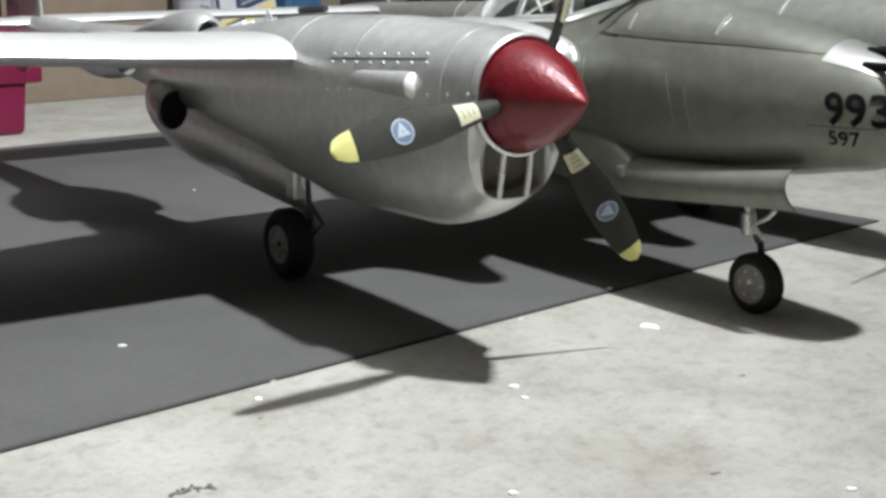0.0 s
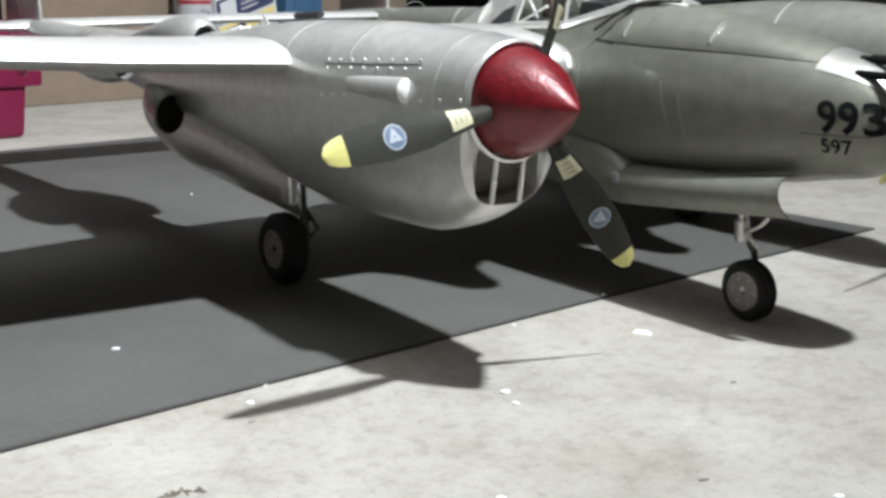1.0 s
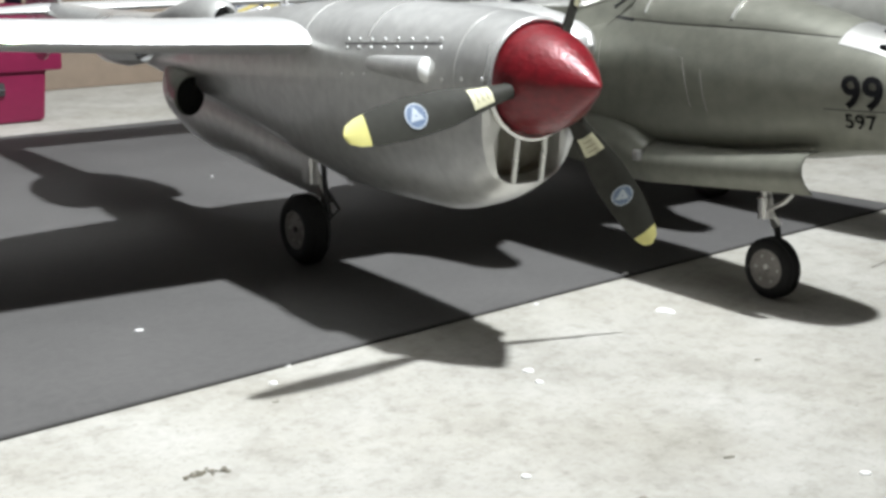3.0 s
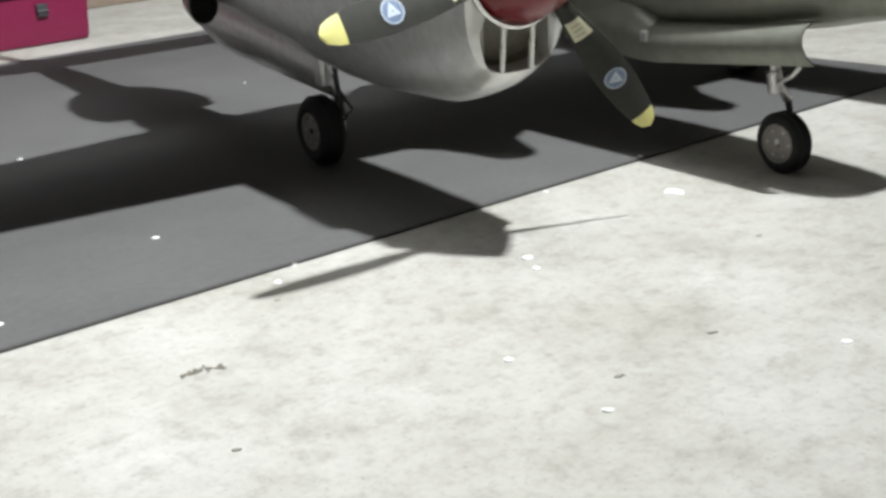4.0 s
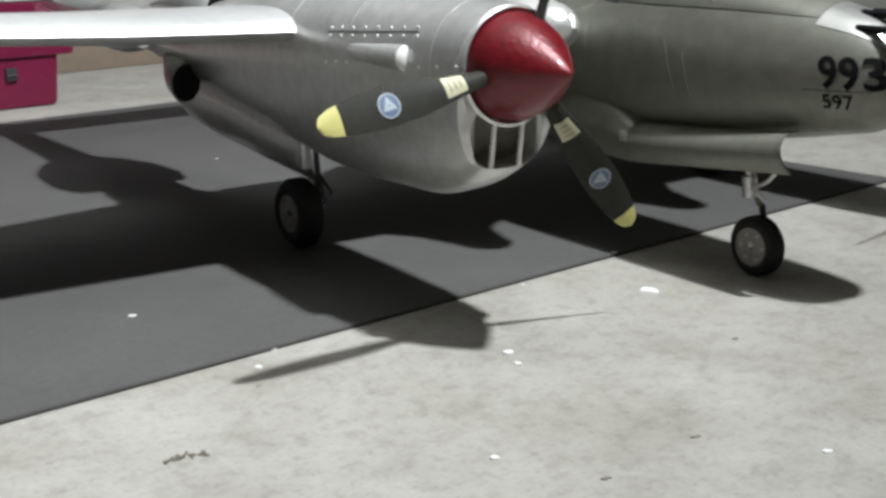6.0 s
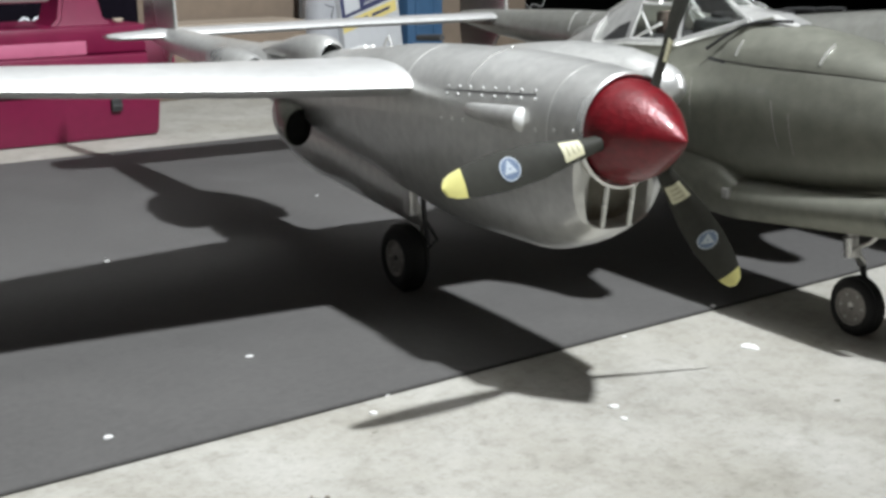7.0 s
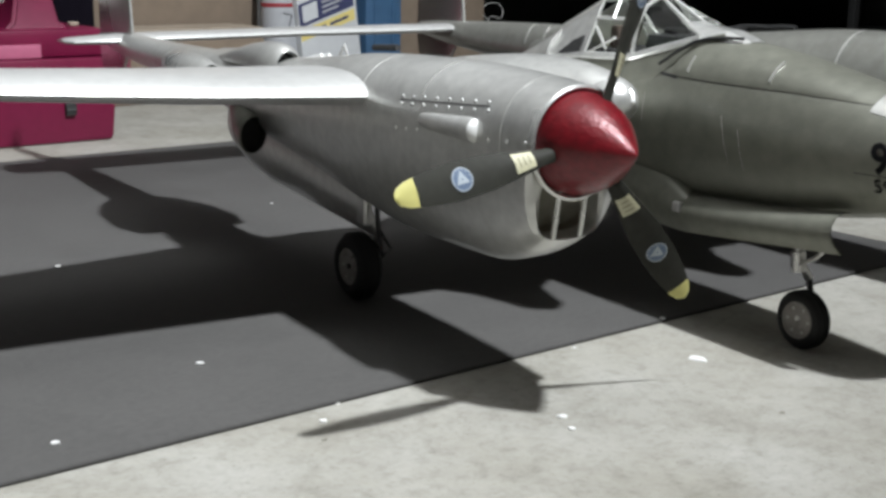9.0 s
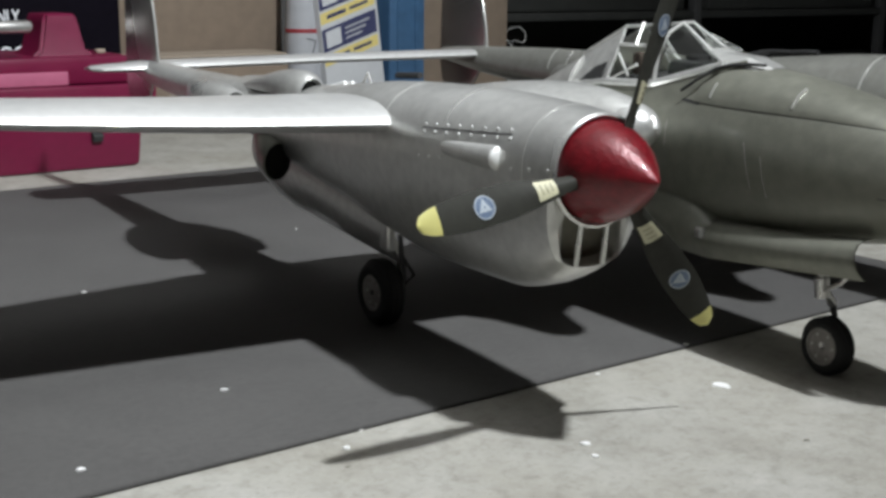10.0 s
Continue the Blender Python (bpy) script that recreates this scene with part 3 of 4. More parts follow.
    leg = part("gear_leg", tube([(gx + 0.010, yc - out * 0.0175, 0.034), (gx + 0.008, yc - out * 0.0175, 0.070), (gx + 0.004, yc - out * 0.009, 0.092), (gx + 0.002, yc - out * 0.006, 0.14)], 0.0042), STEEL, plane, "steel landing gear leg")
    part("axle", tube([(gx, yc + out * 0.012, 0.0365), (gx + 0.004, yc - out * 0.017, 0.0365), (gx + 0.010, yc - out * 0.018, 0.0370)], 0.003), DARKSTEEL, leg)
    part("leg_sleeve", block(bmesh.new(), gx - 0.006, gx + 0.009, yc - out * 0.006 - 0.0055, yc - out * 0.006 + 0.0055, 0.078, 0.14, 0.0025), STEEL, leg, "pale grey leg sleeve")
    part("brace_strut", tube([(gx + 0.022, yc - out * 0.014, 0.050), (gx + 0.019, yc - out * 0.012, 0.078), (gx + 0.017, yc - out * 0.010, 0.12)], 0.0026, 8), DARKSTEEL, leg, "dark brace strut")
    part("scissor_link", tube([(gx + 0.012, yc - out * 0.018, 0.043), (gx + 0.032, yc - out * 0.019, 0.058), (gx + 0.020, yc - out * 0.0135, 0.074)], 0.0018, 6), DARKSTEEL, leg)
    # gear door on the inner side, hanging open
    line = [(-0.350, 0.0570), (-0.405, 0.0610), (-0.465, 0.0655), (-0.540, 0.0710), (-0.622, 0.0775), (-0.675, 0.0860), (-0.705, 0.0980)]
    tops = [(-0.350, 0.120), (-0.405, 0.128), (-0.465, 0.137), (-0.540, 0.150), (-0.622, 0.158), (-0.675, 0.166), (-0.705, 0.170)]
    rows = [[] for k in range(9)]
    for (x, z), (x2, z2) in zip(line, tops):
        for k, row in enumerate(rows):
            f = k / 8
            row.append(Vector((x2 + f * (x - x2), yc - out * (0.030 - 0.020 * math.sin(math.pi * (0.12 + 0.88 * f)) ** 0.8), z2 + f * (z - z2))))
    inner = [[v + Vector((0, -out * 0.0025, 0)) for v in row] for row in reversed(rows)]
    part("gear_door", ring_loft(rows + inner, False, False, closed=False), SILVER, plane, "open main gear door hanging below the boom")
    propeller(yc, phase, -out)
    return at


nacelle(0.0, 188.7, -1)
nacelle(2 * SPACING, 215.0, 1)

# fuselage pod
FY = SPACING
POD = [
    (0.1445, 0.187, 0.0010, 0.0010, 0.0010, 2.0, 2.0),
    (0.1428, 0.187, 0.0130, 0.0130, 0.0130, 2.0, 2.0),
    (0.1385, 0.187, 0.0240, 0.0245, 0.0245, 2.0, 2.0),
    (0.1300, 0.187, 0.0335, 0.0350, 0.0360, 2.0, 2.0),
    (0.1150, 0.186, 0.0405, 0.0440, 0.0450, 2.05, 2.05),
    (0.085, 0.186, 0.0460, 0.0520, 0.0510, 2.05, 2.05),
    (0.050, 0.186, 0.0505, 0.0600, 0.0580, 2.1, 2.1),
    (0.000, 0.186, 0.0545, 0.0700, 0.0640, 2.15, 2.15),
    (-0.060, 0.186, 0.0575, 0.0790, 0.0680, 2.2, 2.2),
    (-0.110, 0.186, 0.0590, 0.0830, 0.0720, 2.2, 2.2),
    (-0.135, 0.186, 0.0590, 0.0720, 0.0730, 2.2, 2.2),
    (-0.160, 0.186, 0.0590, 0.0620, 0.0740, 2.2, 2.2),
    (-0.300, 0.184, 0.0560, 0.0580, 0.0720, 2.2, 2.2),
    (-0.400, 0.182, 0.0480, 0.0460, 0.0620, 2.1, 2.1),
    (-0.500, 0.180, 0.0320, 0.0280, 0.0400, 2.0, 2.0),
    (-0.570, 0.182, 0.0080, 0.0080, 0.0100, 2.0, 2.0),
]
bm, at_pod = body(POD, FY, 150)
pod = part("fuselage", bm, DULL, plane, "dull grey-silver central fuselage pod with rounded nose")
pod.location.x, pod.scale.x = -0.0315, 1.047
for x, a0, a1 in ((-0.015, 115, 137), (-0.105, 130, 143)):
    part("panel_seam", band(at_pod, x, FY, a0, a1, 0.0013, 0.0042), SEAM, pod)
part("panel_seam", side_strip(at_pod, [(-0.1604, 0.2359), (-0.0795, 0.2334), (0.0126, 0.2321), (0.0797, 0.2293)], FY, 0.0009, 0.0003), DARKSTEEL, pod)
part("panel_seam", side_strip(at_pod, [(-0.30, 0.2385), (-0.23, 0.2400), (-0.15, 0.2405)], FY, 0.0012, 0.0003), DARK, pod)
part("panel_seam", side_strip(at_pod, [(-0.178, 0.2375), (-0.150, 0.2350), (-0.118, 0.2335)], FY, 0.0026, 0.0004), DARK, pod, "dark worn edge at the back of the hatch")
part("panel_seam", side_strip(at_pod, [(0.080, 0.1755), (0.132, 0.1768)], FY, 0.0008, 0.0003), DARK, pod)
for line in ([(-0.055, 0.205), (-0.045, 0.165)], [(-0.035, 0.195), (-0.028, 0.160)], [(-0.155, 0.215), (-0.150, 0.175)]):
    part("scratch", side_strip(at_pod, line, FY, 0.0009, 0.0002, steps=6), SEAM, pod, "thin bright scratch in the paint")
# long hatch over the nose, its lower edge standing proud of the side
rows = []
for x in np.linspace(-0.128, 0.0795, 26):
    zc, hw, ht, hb, p, low = at_pod(x)
    edge = float(np.interp(x, [-0.1604, -0.0795, 0.0126, 0.0797], [0.2365, 0.2340, 0.2328, 0.2300])) - zc
    a0 = math.asin(min((edge / (ht + 0.001)) ** (p / 2), 0.999))
    ring = []
    for f in np.linspace(0, 1, 34):
        a = a0 + f * (math.pi - 2 * a0)
        g = 0.0009 + 0.0030 * min(math.sin(math.pi * f) * 2.4, 1.0) ** 0.6 * min(1.0, (0.0795 - x) / 0.04 + 0.15)
        ring.append(Vector((x, FY + math.copysign(abs(math.cos(a)) ** (2 / p), math.cos(a)) * (hw + g), zc + abs(math.sin(a)) ** (2 / p) * (ht + g * 0.35))))
    tuck = [Vector((v.x, FY + (v.y - FY) * 0.955, v.z - 0.0004)) for v in (ring[0], ring[-1])]
    rows.append([tuck[0]] + ring + [tuck[1]])
part("nose_hatch", ring_loft(rows, False, False, closed=False), DULL, pod, "dull grey long hatch over the nose")
# nose cap with guns; the cap's top highlight is put into a brighter silver
rows = []
for x in np.linspace(0.1424, 0.080, 16):
    zc, hw, ht, hb, p, low = at_pod(x)
    g = 0.0006
    rows.append([Vector((x, FY + math.copysign(abs(math.cos(a)) ** (2 / p), math.cos(a)) * (hw + g), zc + math.copysign(abs(math.sin(a)) ** (2 / p), math.sin(a)) * ((ht if math.sin(a) > 0 else hb) + g))) for a in np.linspace(radians(45), radians(135), 34)])
part("nose_cap", ring_loft(rows, False, False, closed=False), SILVER_NOSE_GLINT, pod, "bare metal gun cover with its highlight put into bright silver")
for dy, z, x0 in ((-0.0235, 0.2225, 0.110), (-0.007, 0.2325, 0.102), (0.007, 0.2325, 0.102), (0.0235, 0.2225, 0.110)):
    part("gun_barrel", tube([(x0, FY + dy, z), (x0 + 0.034, FY + dy, z)], 0.0032, 10), BLACK_INK, pod, "black gun barrel")
lettering("993", 0.0238, BLACK_INK, "nose_number", pod, lambda a, b: Vector((0.0955 + a * 0.93 - 0.16 * b, side_y(at_pod, 0.0955 + a * 0.93 - 0.16 * b, 0.1785 + b, FY) - 0.0014, 0.1785 + b)), "black painted digits", 0.032)
lettering("597", 0.0112, BLACK_INK, "small_number", pod, lambda a, b: Vector((0.0965 + a, side_y(at_pod, 0.0965 + a, 0.1622 + b, FY) - 0.0014, 0.1622 + b)), "small black painted digits", 0.010)

# canopy: flat panes between silver frames; corners by side (o = -1 starboard, 1 port)
def corner(key, o):
    x, dy, z = {"A": (-0.1845, 0.0105, 0.2800), "B": (-0.1480, 0.0280, 0.2690), "T": (-0.2300, 0.0065, 0.3040), "S": (-0.2325, 0.0225, 0.2945), "M": (-0.2310, 0.0360, 0.2785), "F": (-0.2300, 0.0420, 0.2455), "R": (-0.308, 0.014, 0.2975), "G": (-0.304, 0.042, 0.2420), "H": (-0.385, 0.036, 0.2320), "K": (-0.378, 0.014, 0.2660)}[key]
    return Vector((x, FY + o * dy, z))


def pane(corners):
    bm = bmesh.new()
    lower = [bm.verts.new(c) for c in corners]
    n = (corners[1] - corners[0]).cross(corners[2] - corners[0]).normalized() * 0.0008
    upper = [bm.verts.new(c + n) for c in corners]
    bm.faces.new(lower)
    bm.faces.new(list(reversed(upper)))
    for k in range(len(corners)):
        m = (k + 1) % len(corners)
        bm.faces.new((lower[k], upper[k], upper[m], lower[m]))
    bmesh.ops.recalc_face_normals(bm, faces=bm.faces)
    return bm


def frame_bar(a, b, r, parent, label=""):
    return part("canopy_frame", tube([a, a.lerp(b, 0.5), b], r, 8), SILVER, parent, label)


canopy = part("canopy", pane([corner("A", -1), corner("A", 1), corner("T", 1), corner("T", -1)]), GLASS, plane, "clear framed canopy over the cockpit", False)
canopy.visible_shadow = False
glazing = [[corner("T", -1), corner("T", 1), corner("R", 1), corner("R", -1)]]
for o in (-1, 1):
    glazing += [[corner(k, o) for k in "ATSMFB"], [corner(k, o) for k in "TRGFMS"]]
for quad in glazing:
    part("canopy_pane", pane(quad), GLASS, canopy, "clear canopy pane", False).visible_shadow = False
for o in (-1, 1):
    for a, b, r in (("A", "T", 0.0018), ("T", "S", 0.0021), ("S", "M", 0.0021), ("M", "F", 0.0021), ("A", "B", 0.0014), ("T", "R", 0.0015), ("R", "G", 0.0018), ("R", "K", 0.0015), ("B", "F", 0.0042), ("F", "G", 0.0042), ("G", "H", 0.0038)):
        frame_bar(corner(a, o), corner(b, o), r, canopy)
    frame_bar(Vector((-0.306, FY + o * 0.023, 0.2795)), Vector((-0.224, FY + o * 0.025, 0.2805)), 0.0022, canopy)
    frame_bar(Vector((-0.300, FY + o * 0.0295, 0.2705)), Vector((-0.272, FY + o * 0.0395, 0.2500)), 0.0016, canopy)
    frame_bar(Vector((-0.298, FY + o * 0.0410, 0.2450)), Vector((-0.264, FY + o * 0.0350, 0.2620)), 0.0016, canopy)
    frame_bar(Vector((-0.285, FY + o * 0.0100, 0.3015)), Vector((-0.277, FY + o * 0.0265, 0.2800)), 0.0019, canopy)
    # closed rear quarter with a small window in it
    g, h, k, r = (corner(q, o) for q in "GHKR")
    part("rear_quarter", pane([g, h, k, r]), SILVER, canopy, "silver rear quarter of the canopy", False)
    n = Vector((0, o * 0.0022, 0.0006))
    at_quad = lambda u, v: (g.lerp(h, u)).lerp(r.lerp(k, u), v) + n
    part("quarter_window", pane([at_quad(0.10, 0.08), at_quad(0.62, 0.07), at_quad(0.36, 0.34), at_quad(0.12, 0.38)]), DARK, canopy, "small dark rear window", False)
for key in "ATR":
    frame_bar(corner(key, -1), corner(key, 1), 0.0021, canopy)
rows = []
for x, w, base, top in ((-0.374, 0.0380, 0.228, 0.2670), (-0.395, 0.0355, 0.226, 0.2580), (-0.42, 0.032, 0.222, 0.2460), (-0.455, 0.026, 0.218, 0.2320), (-0.49, 0.018, 0.212, 0.2170)):
    rows.append([Vector((x, FY + w * math.copysign(abs(math.cos(a)) ** 0.9, math.cos(a)), base + (top - base) * math.sin(a))) for a in np.linspace(0, math.pi, 18)])
part("rear_fairing", ring_loft(rows, True, False, closed=False), SILVER, plane, "silver fairing behind the canopy")
for o in (-1, 1):
    edge = [corner(k, o) for k in "BFGH"] + [Vector((-0.45, FY + o * 0.028, 0.222))]
    front = Vector((-0.132, FY + o * 0.016, 0.2745))
    upper = [front] + [v + Vector((0, -o * 0.003, 0.001)) for v in edge]
    middle = [front + Vector((0.002, 0, -0.001))] + [v + Vector((0, o * 0.0025, -0.001)) for v in edge]
    lower = [front + Vector((0.010, o * 0.006, -0.020))] + [v + Vector((0, o * 0.010, -0.030)) for v in edge]
    part("cockpit_coaming", ring_loft([upper, middle, lower], False, False, closed=False), DULL, plane, "dull grey coaming below the canopy")
rows = [[corner("B", -1), corner("A", -1), corner("A", 1), corner("B", 1)]]
for x, w, z, side, drop in ((-0.134, 0.0100, 0.2765, 0.0230, 0.0075), (-0.105, 0.0080, 0.2680, 0.0160, 0.0045)):
    rows.append([Vector((x, FY - side, z - drop)), Vector((x, FY - w, z)), Vector((x, FY + w, z)), Vector((x, FY + side, z - drop))])
part("windscreen_deck", ring_loft(rows, False, False, closed=False), SILVER, canopy, "silver deck in front of the windscreen", False)
part("sill_gasket", tube([(-0.1090, FY - 0.014, 0.2708), (-0.1270, FY - 0.020, 0.2708), (-0.1415, FY - 0.026, 0.2694), (-0.1517, FY - 0.034, 0.2658), (-0.1690, FY - 0.040, 0.2552), (-0.1845, FY - 0.0465, 0.2433)], 0.0015, 8), DARK, plane, "dark rubber gasket below the canopy sill")
part("cockpit_floor", block(bmesh.new(), -0.300, -0.165, FY - 0.035, FY + 0.035, 0.2440, 0.2492, 0.001), DARK, canopy, "dark cockpit floor")
part("instrument_hood", block(bmesh.new(), -0.236, -0.166, FY - 0.025, FY + 0.025, 0.241, 0.2690, 0.009), BLACK_HOLE, canopy, "dark instrument hood inside the cockpit")
# Block added to carry the hood's dark shape up behind the windscreen.
part("hood_top", block(bmesh.new(), -0.224, -0.190, FY - 0.013, FY + 0.013, 0.266, 0.2815, 0.005), BLACK_HOLE, canopy, "dark raised top of the instrument hood")
part("pilot_seat", block(bmesh.new(), -0.300, -0.289, FY - 0.012, FY + 0.012, 0.240, 0.272, 0.004), SEAT, canopy, "dark brown pilot seat back")

# nose gear and its doors
NX, NY = -0.0226, FY - 0.003
wheel(NX, NY, 0.0266, 0.0262, 0.0205, "nose_wheel", "black rubber nose wheel", 0.0162)
leg = part("nose_leg", tube([(NX - 0.012, NY + 0.016, 0.060), (NX - 0.014, NY + 0.004, 0.080), (NX - 0.016, NY, 0.128)], 0.0046), STEEL, plane, "steel nose gear leg")
part("fork", tube([(NX, NY + 0.015, 0.0285), (NX - 0.008, NY + 0.016, 0.046), (NX - 0.012, NY + 0.016, 0.064)], 0.0030), DARKSTEEL, leg, "dark single-sided wheel fork")
part("axle", tube([(NX, NY - 0.009, 0.0285), (NX, NY + 0.016, 0.0275)], 0.0026), STEEL, leg)
part("leg_collar", tube([(NX - 0.013, NY + 0.003, 0.068), (NX - 0.0145, NY + 0.002, 0.086)], 0.0068, 18), STEEL, leg)
part("steering_arm", tube([(NX - 0.012, NY, 0.074), (NX + 0.010, NY - 0.002, 0.086), (NX + 0.018, NY - 0.002, 0.094)], 0.0020, 6), STEEL, leg)
def belly_panel(line, lead=0.0):
    """A bulged panel under the pod along (x, top z, low z); lead: how far its lower front corner runs ahead of the upper."""
    profile = ((0.0, 0.034), (0.01, 0.0465), (0.10, 0.0540), (0.28, 0.0590), (0.50, 0.0605), (0.72, 0.0590), (0.90, 0.0550), (1.0, 0.0525))
    xs, at = smooth_table(line, 18)
    outer = [[] for q in profile]
    for x in xs:
        top, low = at(x)
        f = (x - xs[0]) / (xs[-1] - xs[0])
        for row, (q, dy) in zip(outer, profile):
            row.append(Vector((x + lead * f**3 * q * q, FY - dy, top + q * (low - top))))
    inner = [[v + Vector((0, 0.0024, 0)) for v in row] for row in reversed(outer)]
    return ring_loft(outer + inner, False, False, closed=False)


door = part("nose_gear_door", belly_panel([(-0.130, 0.1265, 0.0912), (-0.05, 0.1305, 0.0985), (0.0435, 0.1400, 0.1075)], 0.0080), DULL, plane, "open bulged nose gear door hanging below the pod")
part("door_hinge", block(bmesh.new(), -0.140, -0.131, FY - 0.0615, FY - 0.050, 0.110, 0.120, 0.002), STEEL, door, "small bright hinge block")
part("belly_fairing", belly_panel([(-0.300, 0.1500, 0.1040), (-0.200, 0.1470, 0.0960), (-0.155, 0.1400, 0.0920), (-0.1315, 0.1275, 0.0912)]), DULL, plane, "grey fairing under the pod behind the nose gear door")

# wings
ZW = 0.226
panel = panel_wing([(-y, le, chord, z, t) for y, le, chord, z, t in (
    (0.030, -0.2405, 0.268, ZW - 0.0075, 0.122), (0.055, -0.2430, 0.267, ZW - 0.0065, 0.120), (0.20, -0.2480, 0.234, ZW - 0.0005, 0.118), (0.34, -0.2520, 0.200, ZW + 0.0075, 0.118),
    (0.540, -0.268, 0.135, ZW + 0.020, 0.115), (0.575, -0.277, 0.110, ZW + 0.022, 0.11), (0.588, -0.289, 0.080, ZW + 0.023, 0.10), (0.593, -0.304, 0.045, ZW + 0.023, 0.09))])
part("wing_panel", panel, WING, plane, "bright silver outer wing panel")
# the port outer panel is off: only its root stub stands out from the nacelle
y0 = 2 * SPACING
part("wing_stub", panel_wing([(y0 + 0.030, -0.2405, 0.268, ZW - 0.006, 0.16), (y0 + 0.056, -0.2430, 0.267, ZW - 0.005, 0.155)]), WING, plane, "silver wing root stub with its outer panel taken off")
INNER = [(0.030, -0.242, 0.265, 0.221, 0.155), (0.106, -0.2405, 0.275, 0.2170, 0.155), (0.124, -0.215, 0.300, 0.2145, 0.155), (0.138, -0.165, 0.350, 0.2150, 0.158), (0.150, -0.144, 0.370, 0.2155, 0.162), (0.164, -0.138, 0.374, 0.2150, 0.164), (0.178, -0.150, 0.360, 0.2130, 0.162), (0.196, -0.206, 0.320, 0.2090, 0.160), (0.220, -0.226, 0.320, 0.204, 0.160), (0.244, -0.214, 0.340, 0.200, 0.160)]
part("centre_wing", panel_wing(INNER), SILVER, plane, "silver centre wing between pod and boom")
part("centre_wing", panel_wing([(2 * SPACING - y, *rest) for y, *rest in INNER]), SILVER, plane, "silver centre wing between pod and boom")

for yc in (0.160, 2 * SPACING - 0.160):
    bm = bmesh.new()
    bmesh.ops.create_uvsphere(bm, u_segments=32, v_segments=20, radius=1.0, matrix=Matrix.Translation((-0.170, yc, 0.2140)) @ Matrix.Diagonal((0.030, 0.024, 0.0225, 1)))
    part("intake_bulge", bm, SILVER, plane, "rounded silver bulge on the wing's leading edge")

# tail
part("stabiliser", panel_wing([(-0.087, -1.045, 0.037, 0.2115, 0.14), (-0.077, -1.025, 0.074, 0.2118, 0.14), (-0.032, -1.013, 0.095, 0.2130, 0.15), (0.0, -1.012, 0.100, 0.2145, 0.15), (0.278, -1.014, 0.100, 0.2177, 0.15), (0.556, -1.016, 0.100, 0.2185, 0.15), (0.588, -1.018, 0.095, 0.2185, 0.15), (0.633, -1.031, 0.074, 0.2185, 0.14), (0.643, -1.051, 0.037, 0.2185, 0.14)]), WING, plane, "silver tailplane joining the two booms")
for yc in (0.0, 2 * SPACING):
    st = []
    for z, le, ch in ((0.141, -1.095, 0.030), (0.149, -1.075, 0.065), (0.173, -1.045, 0.110), (0.199, -1.025, 0.135), (0.224, -1.012, 0.148), (0.268, -1.018, 0.140), (0.311, -1.031, 0.125), (0.348, -1.050, 0.098), (0.366, -1.067, 0.065), (0.372, -1.082, 0.030)):
        st.append((z, le, ch, yc, 0.06))
    fin = part("tail_fin", panel_wing(st, True), FIN, plane, "polished silver oval tail fin")
    # Bright tube stands in for the highlight on the fin's rounded edge.
    part("fin_edge_highlight", tube([(le + 0.0005, yc, z) for z, le, ch, y, t in st[3:]], 0.0018, 8), SEAM, fin, "leading edge of the fin with its highlight painted bright")


# ---- things behind the mat, in room axes ----
case = holder("tool_case", "dark red plastic field tool case on the concrete", "tool case", in_room(0.752, 2.235))
bm = bmesh.new()
block(bm, -0.229, 0.229, -0.122, 0.122, 0.0, 0.150, 0.012)
for v in bm.verts:
    f = 0.95 + 0.05 * min(v.co.z / 0.15, 1)
    v.co.x, v.co.y = v.co.x * f, v.co.y * f
part("case_body", bm, CASE_RED, case, "red plastic lower tray with tapered sides")
bm = bmesh.new()
block(bm, -0.215, 0.210, -0.108, 0.112, 0.150, 0.200, 0.010)
part("case_lid", bm, CASE_RED, case, "red plastic upper tray")
rows = []
for z, w, d in ((0.195, 0.060, 0.055), (0.212, 0.041, 0.050), (0.256, 0.032, 0.045), (0.268, 0.029, 0.043), (0.272, 0.024, 0.038)):
    rows.append([Vector((0.098 + sx * w, -0.03 + sy * d, z)) for sx, sy in ((-1, -1), (1, -1), (1, 1), (-1, 1))])
bm = ring_loft(rows)
bmesh.ops.bevel(bm, geom=[e for e in bm.edges if abs(e.verts[0].co.z - e.verts[1].co.z) > 0.01], offset=0.006, segments=2, affect="EDGES")
part("carry_handle", bm, CASE_RED, case, "broad red centre handle")
part("case_label", block(bmesh.new(), -0.21, 0.092, -0.1118, -0.1060, 0.1515, 0.1745, 0.001), CASE_PINK, case, "faded pink strip label")
for x in (-0.12, 0.135):
    latch = part("latch", block(bmesh.new(), x - 0.010, x + 0.010, -0.1265, -0.118, 0.050, 0.072, 0.003), DARK, case, "small dark latch")
    part("latch_pin", tube([(x - 0.009, -0.1275, 0.060), (x + 0.009, -0.1275, 0.060)], 0.0018, 6), DARKSTEEL, latch)
part("case_rim", block(bmesh.new(), -0.249, 0.249, -0.128, 0.128, 0.088, 0.150, 0.006), CASE_RED, case, "thick flared rim of the lower tray")
thing("silver_tube", lathe([(-0.14, 0.0001), (-0.14, 0.009), (-0.138, 0.0105), (0.04, 0.0105), (0.0455, 0.009), (0.048, 0.005), (0.049, 0.0001)], "x", 20), STEEL, "polished silver metal tube lying across the red case", "tube", in_room(0.735, 2.118, 0.2105 + 0.0425))
